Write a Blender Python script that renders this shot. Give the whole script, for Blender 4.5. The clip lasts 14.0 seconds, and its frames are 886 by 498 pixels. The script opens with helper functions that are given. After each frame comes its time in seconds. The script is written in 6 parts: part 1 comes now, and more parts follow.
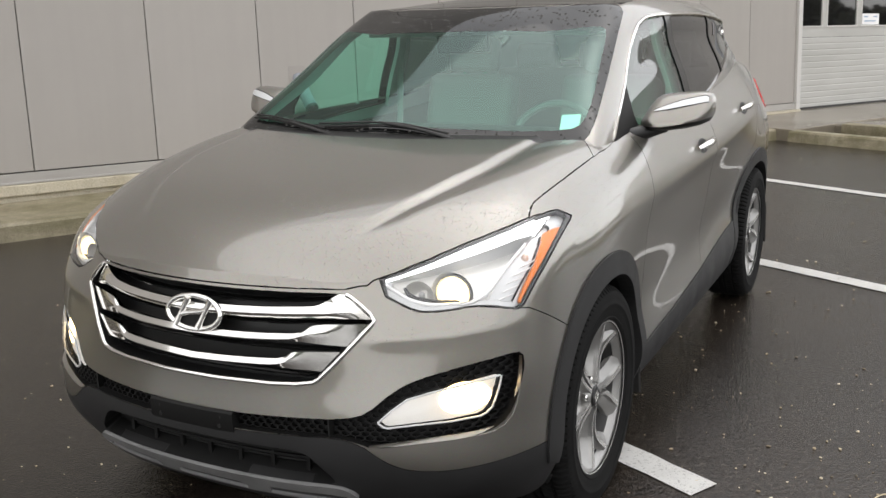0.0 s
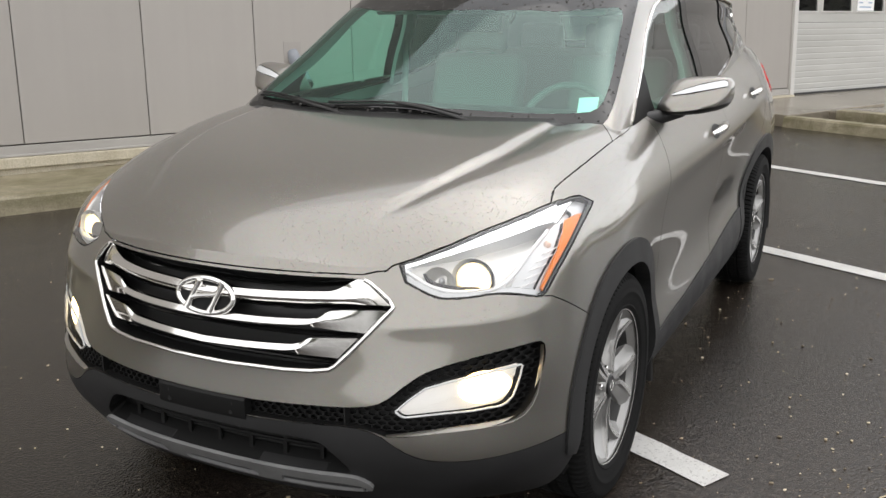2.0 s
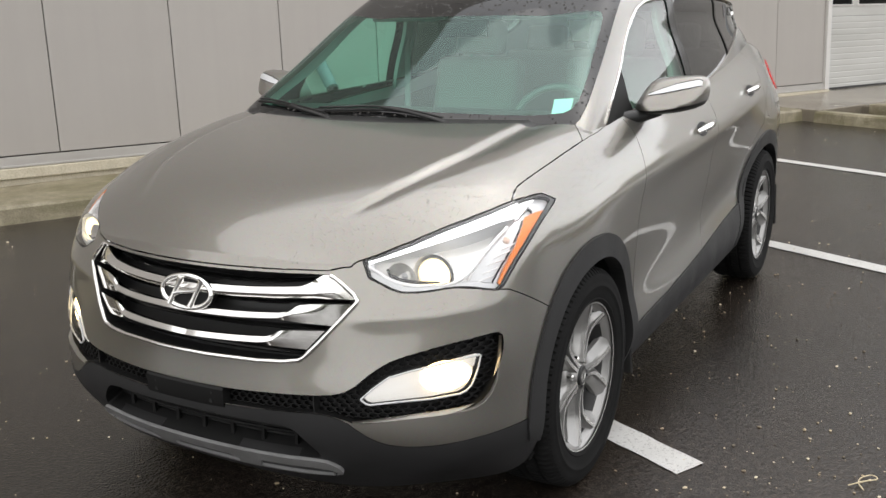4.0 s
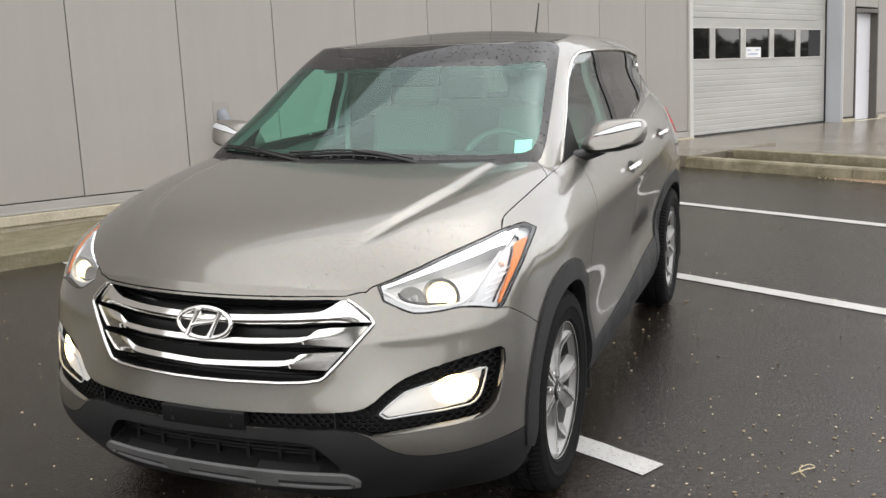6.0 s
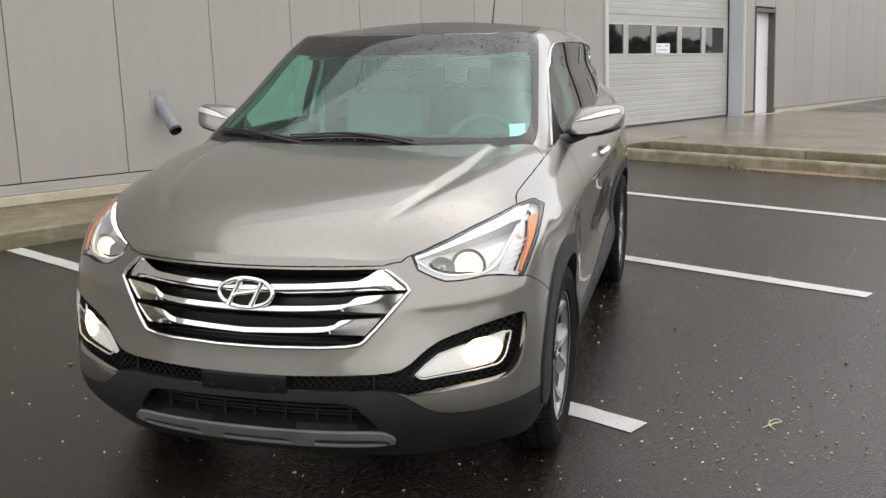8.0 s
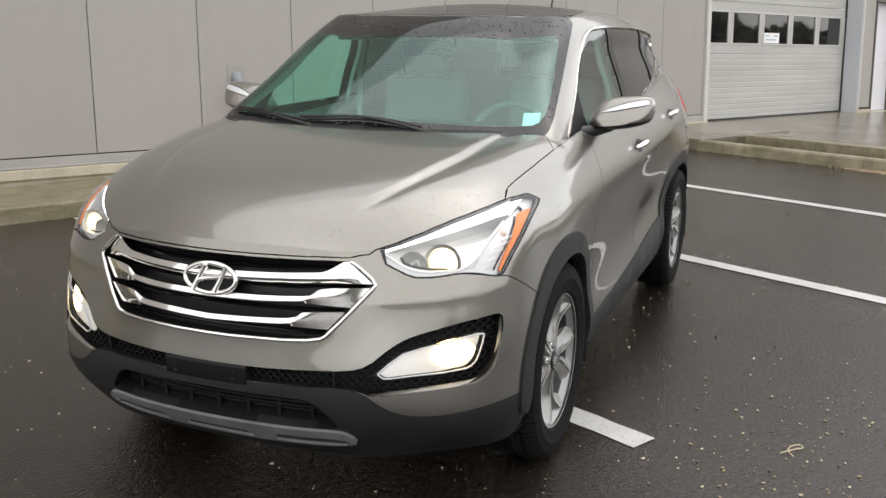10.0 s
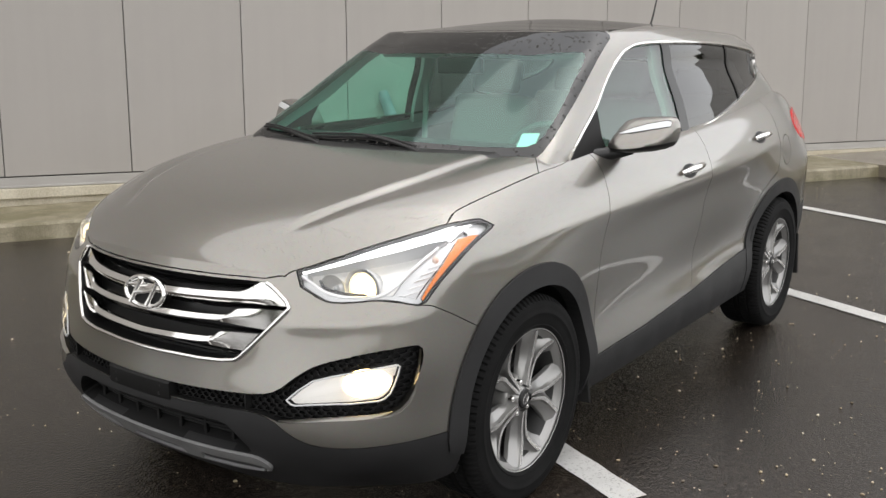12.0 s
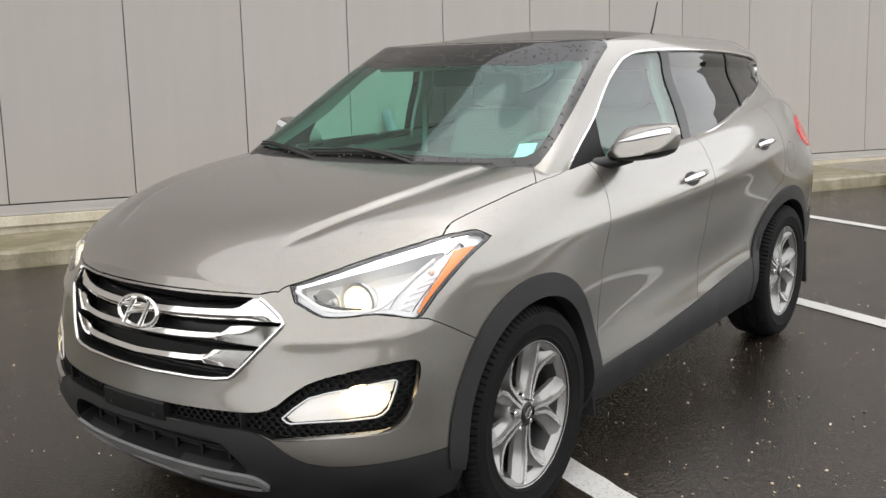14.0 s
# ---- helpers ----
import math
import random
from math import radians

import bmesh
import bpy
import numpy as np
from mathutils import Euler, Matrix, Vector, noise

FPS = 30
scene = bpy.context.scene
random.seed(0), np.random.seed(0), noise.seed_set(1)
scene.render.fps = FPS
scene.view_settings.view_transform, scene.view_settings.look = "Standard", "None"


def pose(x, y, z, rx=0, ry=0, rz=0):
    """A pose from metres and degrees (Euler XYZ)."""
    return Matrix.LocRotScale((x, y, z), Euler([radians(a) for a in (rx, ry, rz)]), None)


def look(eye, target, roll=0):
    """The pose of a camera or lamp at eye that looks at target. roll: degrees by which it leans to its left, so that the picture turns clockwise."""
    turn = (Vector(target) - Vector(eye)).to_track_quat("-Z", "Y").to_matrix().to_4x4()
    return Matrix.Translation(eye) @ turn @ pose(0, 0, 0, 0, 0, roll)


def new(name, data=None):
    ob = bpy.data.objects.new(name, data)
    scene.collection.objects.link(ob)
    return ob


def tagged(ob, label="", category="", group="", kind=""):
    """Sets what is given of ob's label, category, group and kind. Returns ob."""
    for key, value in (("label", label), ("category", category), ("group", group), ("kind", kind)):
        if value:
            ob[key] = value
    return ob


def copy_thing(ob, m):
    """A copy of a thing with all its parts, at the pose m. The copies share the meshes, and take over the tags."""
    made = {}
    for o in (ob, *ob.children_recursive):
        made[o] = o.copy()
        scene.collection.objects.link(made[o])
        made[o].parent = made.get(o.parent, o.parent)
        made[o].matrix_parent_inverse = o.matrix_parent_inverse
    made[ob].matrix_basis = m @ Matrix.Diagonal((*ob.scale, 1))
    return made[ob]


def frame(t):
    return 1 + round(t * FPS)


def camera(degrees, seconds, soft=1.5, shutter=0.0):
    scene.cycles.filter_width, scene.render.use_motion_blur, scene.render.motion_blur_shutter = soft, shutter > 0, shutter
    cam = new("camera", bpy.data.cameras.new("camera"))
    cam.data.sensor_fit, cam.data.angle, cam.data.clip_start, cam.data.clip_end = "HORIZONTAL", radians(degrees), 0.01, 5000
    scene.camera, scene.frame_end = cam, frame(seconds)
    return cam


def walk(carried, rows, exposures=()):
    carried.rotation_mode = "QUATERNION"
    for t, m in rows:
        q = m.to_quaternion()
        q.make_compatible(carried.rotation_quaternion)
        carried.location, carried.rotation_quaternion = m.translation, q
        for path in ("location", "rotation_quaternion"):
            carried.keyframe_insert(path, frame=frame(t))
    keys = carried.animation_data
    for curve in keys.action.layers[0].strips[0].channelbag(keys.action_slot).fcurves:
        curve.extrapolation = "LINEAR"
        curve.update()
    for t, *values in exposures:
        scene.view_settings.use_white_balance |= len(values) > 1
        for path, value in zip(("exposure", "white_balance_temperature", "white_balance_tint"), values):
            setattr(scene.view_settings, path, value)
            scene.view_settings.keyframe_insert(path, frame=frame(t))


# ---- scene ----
FIELD = 49.90
PATH = [
    (0, pose(1.857, -2.841, 1.426, 78.92, 0, 27.98) @ pose(0, 0, 0, 0, 0, -2.13)),
    (0.5, pose(1.774, -2.838, 1.420, 79.05, 0, 27.58) @ pose(0, 0, 0, 0, 0, -1.69)),
    (1, pose(1.736, -2.845, 1.432, 78.65, 0, 27.83) @ pose(0, 0, 0, 0, 0, -1.38)),
    (1.5, pose(1.718, -2.831, 1.436, 77.80, 0, 26.91) @ pose(0, 0, 0, 0, 0, -0.70)),
    (2, pose(1.738, -2.821, 1.430, 77.65, 0, 27.07) @ pose(0, 0, 0, 0, 0, -1.07)),
    (2.5, pose(1.767, -2.820, 1.431, 77.62, 0, 27.06) @ pose(0, 0, 0, 0, 0, -2.14)),
    (4.8, pose(2.087, -2.870, 1.446, 77.83, 0, 30.92) @ pose(0, 0, 0, 0, 0, -2.06)),
    (5, pose(2.050, -2.911, 1.446, 78.22, 0, 29.42) @ pose(0, 0, 0, 0, 0, -1.86)),
    (5.5, pose(1.886, -3.075, 1.422, 79.66, 0, 24.67) @ pose(0, 0, 0, 0, 0, -2.41)),
    (6, pose(1.772, -3.260, 1.427, 80.69, 0, 21.80) @ pose(0, 0, 0, 0, 0, -2.77)),
    (6.5, pose(1.750, -3.465, 1.406, 80.74, 0, 19.19) @ pose(0, 0, 0, 0, 0, -1.77)),
    (7, pose(1.709, -3.582, 1.420, 78.48, 0, 18.35) @ pose(0, 0, 0, 0, 0, -1.26)),
    (7.5, pose(1.625, -3.611, 1.420, 80.68, 0, 17.15) @ pose(0, 0, 0, 0, 0, -0.92)),
    (8, pose(1.461, -3.616, 1.417, 80.02, 0, 15.70) @ pose(0, 0, 0, 0, 0, -2.12)),
    (8.2, pose(1.411, -3.595, 1.412, 79.79, 0, 15.20) @ pose(0, 0, 0, 0, 0, -2.29)),
    (10.3, pose(1.906, -3.228, 1.412, 78.94, 0, 25.34) @ pose(0, 0, 0, 0, 0, -0.51)),
    (10.5, pose(1.965, -3.163, 1.406, 78.70, 0, 27.52) @ pose(0, 0, 0, 0, 0, -0.70)),
    (11, pose(2.078, -2.950, 1.407, 77.89, 0, 29.32) @ pose(0, 0, 0, 0, 0, 0.64)),
    (11.5, pose(2.259, -2.804, 1.392, 79.29, 0, 31.59) @ pose(0, 0, 0, 0, 0, -1.50)),
    (12, pose(2.525, -2.718, 1.398, 80.40, 0, 36.11) @ pose(0, 0, 0, 0, 0, -0.24)),
    (12.5, pose(2.611, -2.659, 1.398, 80.52, 0, 35.30) @ pose(0, 0, 0, 0, 0, -0.56)),
    (13, pose(2.634, -2.628, 1.391, 79.52, 0, 36.09) @ pose(0, 0, 0, 0, 0, -1.08)),
    (13.5, pose(2.594, -2.634, 1.386, 79.33, 0, 36.35) @ pose(0, 0, 0, 0, 0, -1.09)),
    (14, pose(2.532, -2.654, 1.362, 81.66, 0, 36.74) @ pose(0, 0, 0, 0, 0, -1.61)),
]
cam = camera(FIELD, 14.0)
walk(cam, PATH, [(t, e, 6620, 10.5) for t, e in ((0.0, 0.86), (2.7, 0.90), (5.0, 0.92), (7.0, 0.88), (7.5, 0.62), (8.0, 0.80), (10.5, 0.86), (12.5, 0.90), (13.0, 1.04), (14.0, 1.05))])

# world and light: an overcast sky, with a weak wide sun
world = bpy.data.worlds.new("overcast_sky")
scene.world = world
world.use_nodes = True
wn, wl = world.node_tree.nodes, world.node_tree.links
sky = wn.new("ShaderNodeTexSky")
sky.sky_type, sky.sun_disc = "NISHITA", False
sky.sun_elevation, sky.sun_rotation = radians(62), radians(20)
sky.air_density, sky.dust_density, sky.ozone_density = 1.0, 0.6, 1.0
grey = wn.new("ShaderNodeHueSaturation")
grey.inputs["Saturation"].default_value = 0.10
wl.new(sky.outputs[0], grey.inputs["Color"])
# cloud cover: the zenith is about three times as bright as the horizon
way, high, rise, cloud = wn.new("ShaderNodeTexCoord"), wn.new("ShaderNodeSeparateXYZ"), wn.new("ShaderNodeMapRange"), wn.new("ShaderNodeMix")
wl.new(way.outputs["Generated"], high.inputs[0])
wl.new(high.outputs[2], rise.inputs[0])
rise.inputs[3].default_value, rise.inputs[4].default_value = 1.0, 1.45
cloud.data_type, cloud.blend_type = "RGBA", "MULTIPLY"
cloud.inputs[0].default_value = 1.0
wl.new(grey.outputs[0], cloud.inputs[6])
wl.new(rise.outputs[0], cloud.inputs[7])
wl.new(cloud.outputs[2], wn["Background"].inputs[0])
wn["Background"].inputs[1].default_value = 0.15
sun = new("sun", bpy.data.lights.new("sun", "SUN"))
sun.data.energy, sun.data.angle, sun.data.color = 0.9, radians(110), (1.0, 0.97, 0.93)
sun.matrix_world = look((2.4, -6.6, 13.2), (0, 0, 0))


# ---- materials ----
def material(name, colour, rough=0.5, metal=0.0, **more):
    m = bpy.data.materials.new(name)
    m.use_nodes = True
    b = m.node_tree.nodes["Principled BSDF"]
    b.inputs["Base Color"].default_value = (*colour, 1)
    b.inputs["Roughness"].default_value, b.inputs["Metallic"].default_value = rough, metal
    for key, value in more.items():
        b.inputs[key.replace("_", " ")].default_value = value
    return m


def nodes_of(m):
    return m.node_tree.nodes, m.node_tree.links, m.node_tree.nodes["Principled BSDF"]


def noise_of(m, scale, detail=4.0, rough=0.55, coord="Object", stretch=None):
    n, l, _ = nodes_of(m)
    co = n.new("ShaderNodeTexCoord")
    t = n.new("ShaderNodeTexNoise")
    t.inputs["Scale"].default_value, t.inputs["Detail"].default_value, t.inputs["Roughness"].default_value = scale, detail, rough
    src = co.outputs[coord]
    if stretch:
        mp = n.new("ShaderNodeMapping")
        mp.inputs["Scale"].default_value = stretch
        l.new(src, mp.inputs[0])
        src = mp.outputs[0]
    l.new(src, t.inputs["Vector"])
    return t.outputs["Fac"]


def ramp(m, fac, stops):
    n, l, _ = nodes_of(m)
    r = n.new("ShaderNodeValToRGB")
    e = r.color_ramp.elements
    while len(e) < len(stops):
        e.new(0.5)
    for s, (at, c) in zip(e, stops):
        s.position, s.color = at, (*c, 1) if len(c) == 3 else c
    l.new(fac, r.inputs[0])
    return r.outputs[0]


def mixed(m, fac, a, b, mode="MIX"):
    n, l, _ = nodes_of(m)
    x = n.new("ShaderNodeMix")
    x.data_type, x.blend_type = "RGBA", mode
    for sock, v in ((x.inputs[0], fac), (x.inputs[6], a), (x.inputs[7], b)):
        if isinstance(v, bpy.types.NodeSocket):
            l.new(v, sock)
        else:
            sock.default_value = v if not isinstance(v, tuple) else (*v, 1)[:4]
    return x.outputs[2]


def bump(m, height, strength=0.3, distance=0.01, after=None):
    n, l, b = nodes_of(m)
    k = n.new("ShaderNodeBump")
    k.inputs["Strength"].default_value, k.inputs["Distance"].default_value = strength, distance
    l.new(height, k.inputs["Height"])
    if after is not None:
        l.new(after, k.inputs["Normal"])
    return k.outputs[0]


def to(m, socket, out):
    n, l, b = nodes_of(m)
    l.new(out, b.inputs[socket])


def g(v):
    return (v, v, v)

ASPHALT = material("wet_asphalt", g(0.035), 0.3, Specular_IOR_Level=0.42)
n, l, b = nodes_of(ASPHALT)
fine = noise_of(ASPHALT, 330.0, 3.0, 0.7)
agg = n.new("ShaderNodeTexVoronoi")
agg.inputs["Scale"].default_value = 110.0
l.new(n["Texture Coordinate"].outputs["Object"], agg.inputs["Vector"])
patch = noise_of(ASPHALT, 0.55, 6.0, 0.6)
streak = noise_of(ASPHALT, 3.0, 5.0, 0.6)
c1 = ramp(ASPHALT, fine, [(0.30, (0.0090, 0.0070, 0.0055)), (0.57, (0.020, 0.0158, 0.0127)), (0.70, (0.095, 0.080, 0.064))])
c2 = mixed(ASPHALT, 0.6, ramp(ASPHALT, patch, [(0.35, g(0.7)), (0.65, g(1.3))]), ramp(ASPHALT, noise_of(ASPHALT, 38.0, 3.0, 0.7), [(0.38, g(0.35)), (0.62, g(1.9))]), "MULTIPLY")
to(ASPHALT, "Base Color", mixed(ASPHALT, 1.0, c1, c2, "MULTIPLY"))
rr = mixed(ASPHALT, 0.45, ramp(ASPHALT, patch, [(0.38, g(0.06)), (0.66, g(0.22))]), ramp(ASPHALT, streak, [(0.35, g(0.06)), (0.7, g(0.30))]))
to(ASPHALT, "Roughness", rr)
nb = bump(ASPHALT, agg.outputs["Distance"], 0.45, 0.0038)
grain = noise_of(ASPHALT, 95.0, 2.0, 0.5)
to(ASPHALT, "Normal", bump(ASPHALT, fine, 0.28, 0.002, bump(ASPHALT, grain, 0.26, 0.003, nb)))

LINE_PAINT = material("line_paint", g(0.7), 0.35)
f = noise_of(LINE_PAINT, 95.0, 4.0, 0.7)
f2 = noise_of(LINE_PAINT, 5.0, 4.0)
worn = mixed(LINE_PAINT, 0.35, ramp(LINE_PAINT, f, [(0.36, g(0.0)), (0.44, g(1.0))]), ramp(LINE_PAINT, f2, [(0.3, g(0.4)), (0.55, g(1.0))]))
to(LINE_PAINT, "Base Color", mixed(LINE_PAINT, worn, (0.16, 0.15, 0.14), (0.60, 0.595, 0.575)))
to(LINE_PAINT, "Normal", bump(LINE_PAINT, f, 0.3, 0.003))


def concrete(name, dark, light, rough, stain, moss=None):
    m = material(name, light, rough)
    big, mid, fin = noise_of(m, 0.9, 6.0, 0.65), noise_of(m, 6.0, 6.0, 0.6, stretch=(1, 1, 0.35)), noise_of(m, 90.0, 3.0)
    c = ramp(m, mid, [(0.3, dark), (0.68, light)])
    c = mixed(m, ramp(m, big, [(0.45, g(0.0)), (0.7, g(0.75))]), c, stain)
    if moss:
        mz = noise_of(m, 2.6, 6.0, 0.7, stretch=(0.6, 1, 2.0))
        c = mixed(m, ramp(m, mz, [(0.42, g(0.0)), (0.62, g(0.8))]), c, moss)
    c = mixed(m, 0.35, c, ramp(m, fin, [(0.35, g(0.55)), (0.65, g(1.3))]), "MULTIPLY")
    to(m, "Base Color", c)
    to(m, "Roughness", ramp(m, big, [(0.3, g(rough * 0.6)), (0.7, g(rough))]))
    to(m, "Normal", bump(m, fin, 0.35, 0.004, bump(m, mid, 0.3, 0.01)))
    return m


CONCRETE = concrete("concrete", (0.42, 0.375, 0.285), (0.56, 0.515, 0.41), 0.75, (0.44, 0.385, 0.27))
CONCRETE_OLD = concrete("concrete_weathered", (0.16, 0.137, 0.088), (0.36, 0.32, 0.225), 0.7, (0.22, 0.19, 0.125), (0.14, 0.125, 0.062))
CONCRETE_WET = concrete("concrete_wet", (0.185, 0.16, 0.122), (0.235, 0.205, 0.16), 0.28, (0.15, 0.13, 0.10))

PANEL = material("painted_panel", (0.40, 0.375, 0.345), 0.5, Specular_IOR_Level=0.3)
n, l, b = nodes_of(PANEL)
info = n.new("ShaderNodeObjectInfo")
tone = ramp(PANEL, info.outputs["Random"], [(0.0, (0.352, 0.330, 0.305)), (1.0, (0.380, 0.357, 0.331))])
cloud = noise_of(PANEL, 0.5, 5.0, 0.6)
runs = noise_of(PANEL, 3.0, 5.0, 0.6, stretch=(3.0, 1, 0.12))
c = mixed(PANEL, 0.22, tone, ramp(PANEL, cloud, [(0.3, g(0.75)), (0.7, g(1.2))]), "MULTIPLY")
to(PANEL, "Base Color", mixed(PANEL, 0.04, c, ramp(PANEL, runs, [(0.35, g(0.6)), (0.6, g(1.15))]), "MULTIPLY"))
to(PANEL, "Normal", bump(PANEL, noise_of(PANEL, 160.0, 2.0), 0.12, 0.002, bump(PANEL, cloud, 0.05, 0.02)))
JOINT = material("joint_dark", (0.05, 0.045, 0.042), 0.8)
FLASHING = material("flashing_metal", (0.36, 0.345, 0.325), 0.45)
to(FLASHING, "Base Color", ramp(FLASHING, noise_of(FLASHING, 3.0, 5.0, stretch=(0.4, 1, 3)), [(0.3, (0.31, 0.295, 0.275)), (0.7, (0.40, 0.385, 0.36))]))
ROLLDOOR = material("roller_door_paint", (0.47, 0.48, 0.47), 0.45)
to(ROLLDOOR, "Base Color", ramp(ROLLDOOR, noise_of(ROLLDOOR, 1.2, 6.0, stretch=(0.5, 1, 3)), [(0.3, (0.41, 0.405, 0.38)), (0.7, (0.50, 0.495, 0.47))]))
WHITE_TRIM = material("pale_trim", (0.58, 0.565, 0.54), 0.45)
JAMB = material("jamb_paint", (0.50, 0.52, 0.55), 0.4)
DOOR_WHITE = material("door_white", (0.74, 0.74, 0.78), 0.45)
DARK_FRAME = material("frame_brown", (0.10, 0.09, 0.08), 0.5)
DARK_INSIDE = material("dark_inside", g(0.03), 0.9)
PANE = material("window_pane", g(0.012), 0.03, Specular_IOR_Level=0.8)
PIPE_GREY = material("pipe_paint", (0.21, 0.225, 0.25), 0.4)
to(PIPE_GREY, "Base Color", ramp(PIPE_GREY, noise_of(PIPE_GREY, 9.0, 5.0), [(0.3, (0.17, 0.185, 0.21)), (0.7, (0.25, 0.265, 0.29))]))
PIPE_IN = material("pipe_inside", g(0.03), 0.6)
RUBBER = material("rubber", g(0.018), 0.55)
to(RUBBER, "Normal", bump(RUBBER, noise_of(RUBBER, 300.0, 2.0), 0.15, 0.001))
CHROME = material("chrome", (0.82, 0.81, 0.79), 0.09, 1.0)

# car paint: grey-bronze metallic under clear coat, beaded with rain
PAINT = material("metallic_paint", (0.235, 0.223, 0.199), 0.33, 0.94, Coat_Weight=1.0, Coat_Roughness=0.012, Coat_IOR=1.65)
n, l, b = nodes_of(PAINT)
fl = n.new("ShaderNodeTexVoronoi")
fl.inputs["Scale"].default_value = 1400.0
co = n.new("ShaderNodeTexCoord")
l.new(co.outputs["Object"], fl.inputs["Vector"])
c = mixed(PAINT, 0.25, (0.235, 0.223, 0.199), fl.outputs["Color"], "OVERLAY")
to(PAINT, "Base Color", c)


def beads(m, coord, scale, size, share, least_up, strength):
    """A bump of rain drops standing on faces that look upwards."""
    n, l = m.node_tree.nodes, m.node_tree.links
    drop, wide, sep, pick, geo, sx, up, k1, k2, k = [n.new("ShaderNode" + t) for t in ("TexVoronoi", "MapRange", "SeparateColor", "Math", "NewGeometry", "SeparateXYZ", "MapRange", "Math", "Math", "Bump")]
    drop.inputs["Scale"].default_value = scale
    l.new(coord, drop.inputs["Vector"])
    l.new(drop.outputs["Distance"], wide.inputs[0])
    wide.interpolation_type = "SMOOTHSTEP"
    for q, v in enumerate((0.0, size, 1.0, 0.0)):
        wide.inputs[q + 1].default_value = v
    l.new(drop.outputs["Color"], sep.inputs[0])
    l.new(sep.outputs[0], pick.inputs[0])
    pick.operation, pick.inputs[1].default_value = "GREATER_THAN", 1.0 - share
    l.new(geo.outputs["True Normal"], sx.inputs[0])
    l.new(sx.outputs[2], up.inputs[0])
    up.inputs[1].default_value, up.inputs[2].default_value = least_up, least_up + 0.3
    k1.operation = k2.operation = "MULTIPLY"
    l.new(wide.outputs[0], k1.inputs[0])
    l.new(pick.outputs[0], k1.inputs[1])
    l.new(k1.outputs[0], k2.inputs[0])
    l.new(up.outputs[0], k2.inputs[1])
    l.new(k2.outputs[0], k.inputs["Height"])
    k.inputs["Strength"].default_value, k.inputs["Distance"].default_value = 1.0, strength
    return k.outputs[0]


bn = beads(PAINT, co.outputs["Object"], 150.0, 0.36, 0.42, 0.15, 0.0013)
film = bump(PAINT, noise_of(PAINT, 210.0, 3.0, 0.6), 0.06, 0.0005, bn)
l.new(film, b.inputs["Coat Normal"])
l.new(bn, b.inputs["Normal"])

CLAD = material("cladding_plastic", (0.036, 0.036, 0.036), 0.48, Specular_IOR_Level=0.33)
cf = noise_of(CLAD, 4.0, 5.0)
to(CLAD, "Base Color", ramp(CLAD, cf, [(0.3, (0.013, 0.013, 0.0135)), (0.7, (0.023, 0.023, 0.0235))]))
to(CLAD, "Roughness", ramp(CLAD, cf, [(0.3, g(0.42)), (0.7, g(0.60))]))
to(CLAD, "Normal", bump(CLAD, noise_of(CLAD, 500.0, 2.0), 0.12, 0.001))
BLACK_PLASTIC = material("black_plastic", g(0.008), 0.45)
MESH_BLACK = material("mesh_black", g(0.006), 0.6, Specular_IOR_Level=0.25)
GLOSS_BLACK = material("gloss_black", g(0.008), 0.12, Specular_IOR_Level=0.25)
SKID_PAINT = material("silver_plastic", (0.30, 0.30, 0.30), 0.42, 0.4)
to(SKID_PAINT, "Base Color", ramp(SKID_PAINT, noise_of(SKID_PAINT, 7.0, 5.0), [(0.3, g(0.19)), (0.7, g(0.29))]))
ALLOY = material("alloy_silver", (0.31, 0.306, 0.298), 0.34, 0.6, Coat_Weight=0.4, Coat_Roughness=0.1)
ALLOY_CUT = material("alloy_machined", (0.80, 0.79, 0.77), 0.26, 0.9)
DARK_METAL = material("dark_metal", g(0.022), 0.6, 0.2)
TYRE = material("tyre_rubber", g(0.013), 0.75, Specular_IOR_Level=0.12)
to(TYRE, "Base Color", ramp(TYRE, noise_of(TYRE, 12.0, 5.0), [(0.3, g(0.006)), (0.7, g(0.010))]))
to(TYRE, "Normal", bump(TYRE, noise_of(TYRE, 220.0, 2.0), 0.15, 0.001))
AMBER = material("amber_plastic", (0.78, 0.19, 0.008), 0.25, Coat_Weight=0.1)
RED_LENS = material("red_lens", (0.62, 0.012, 0.010), 0.2, Coat_Weight=0.25)
LAMP_WHITE = material("lamp_bezel", (0.62, 0.63, 0.64), 0.30, 0.4)
LAMP_BRIGHT = material("lamp_rib", (0.88, 0.88, 0.88), 0.32, 0.2)
AMBER_PALE = material("amber_bulb", (0.80, 0.60, 0.50), 0.3)
LAMP_DARK = material("lamp_dark_bezel", g(0.05), 0.5)
LAMP_SILVER_DULL = material("lamp_housing", (0.84, 0.83, 0.80), 0.28, 0.55)
FOG_REFLECTOR = material("fog_reflector", (0.92, 0.90, 0.86), 0.5, 0.1)
SEAT = material("seat_leather", (0.26, 0.25, 0.235), 0.55)
DASH = material("dash_plastic", (0.11, 0.112, 0.11), 0.6)
WHEEL_GREY = material("steering_leather", (0.17, 0.17, 0.165), 0.5)
LINER = material("roof_lining", (0.46, 0.455, 0.43), 0.85)
FRIT_BLACK = material("frit_black", g(0.010), 0.03)
n, l, b = nodes_of(FRIT_BLACK)
co = n.new("ShaderNodeTexCoord")
l.new(beads(FRIT_BLACK, co.outputs["Object"], 58.0, 0.40, 0.42, 0.1, 0.006), b.inputs["Normal"])
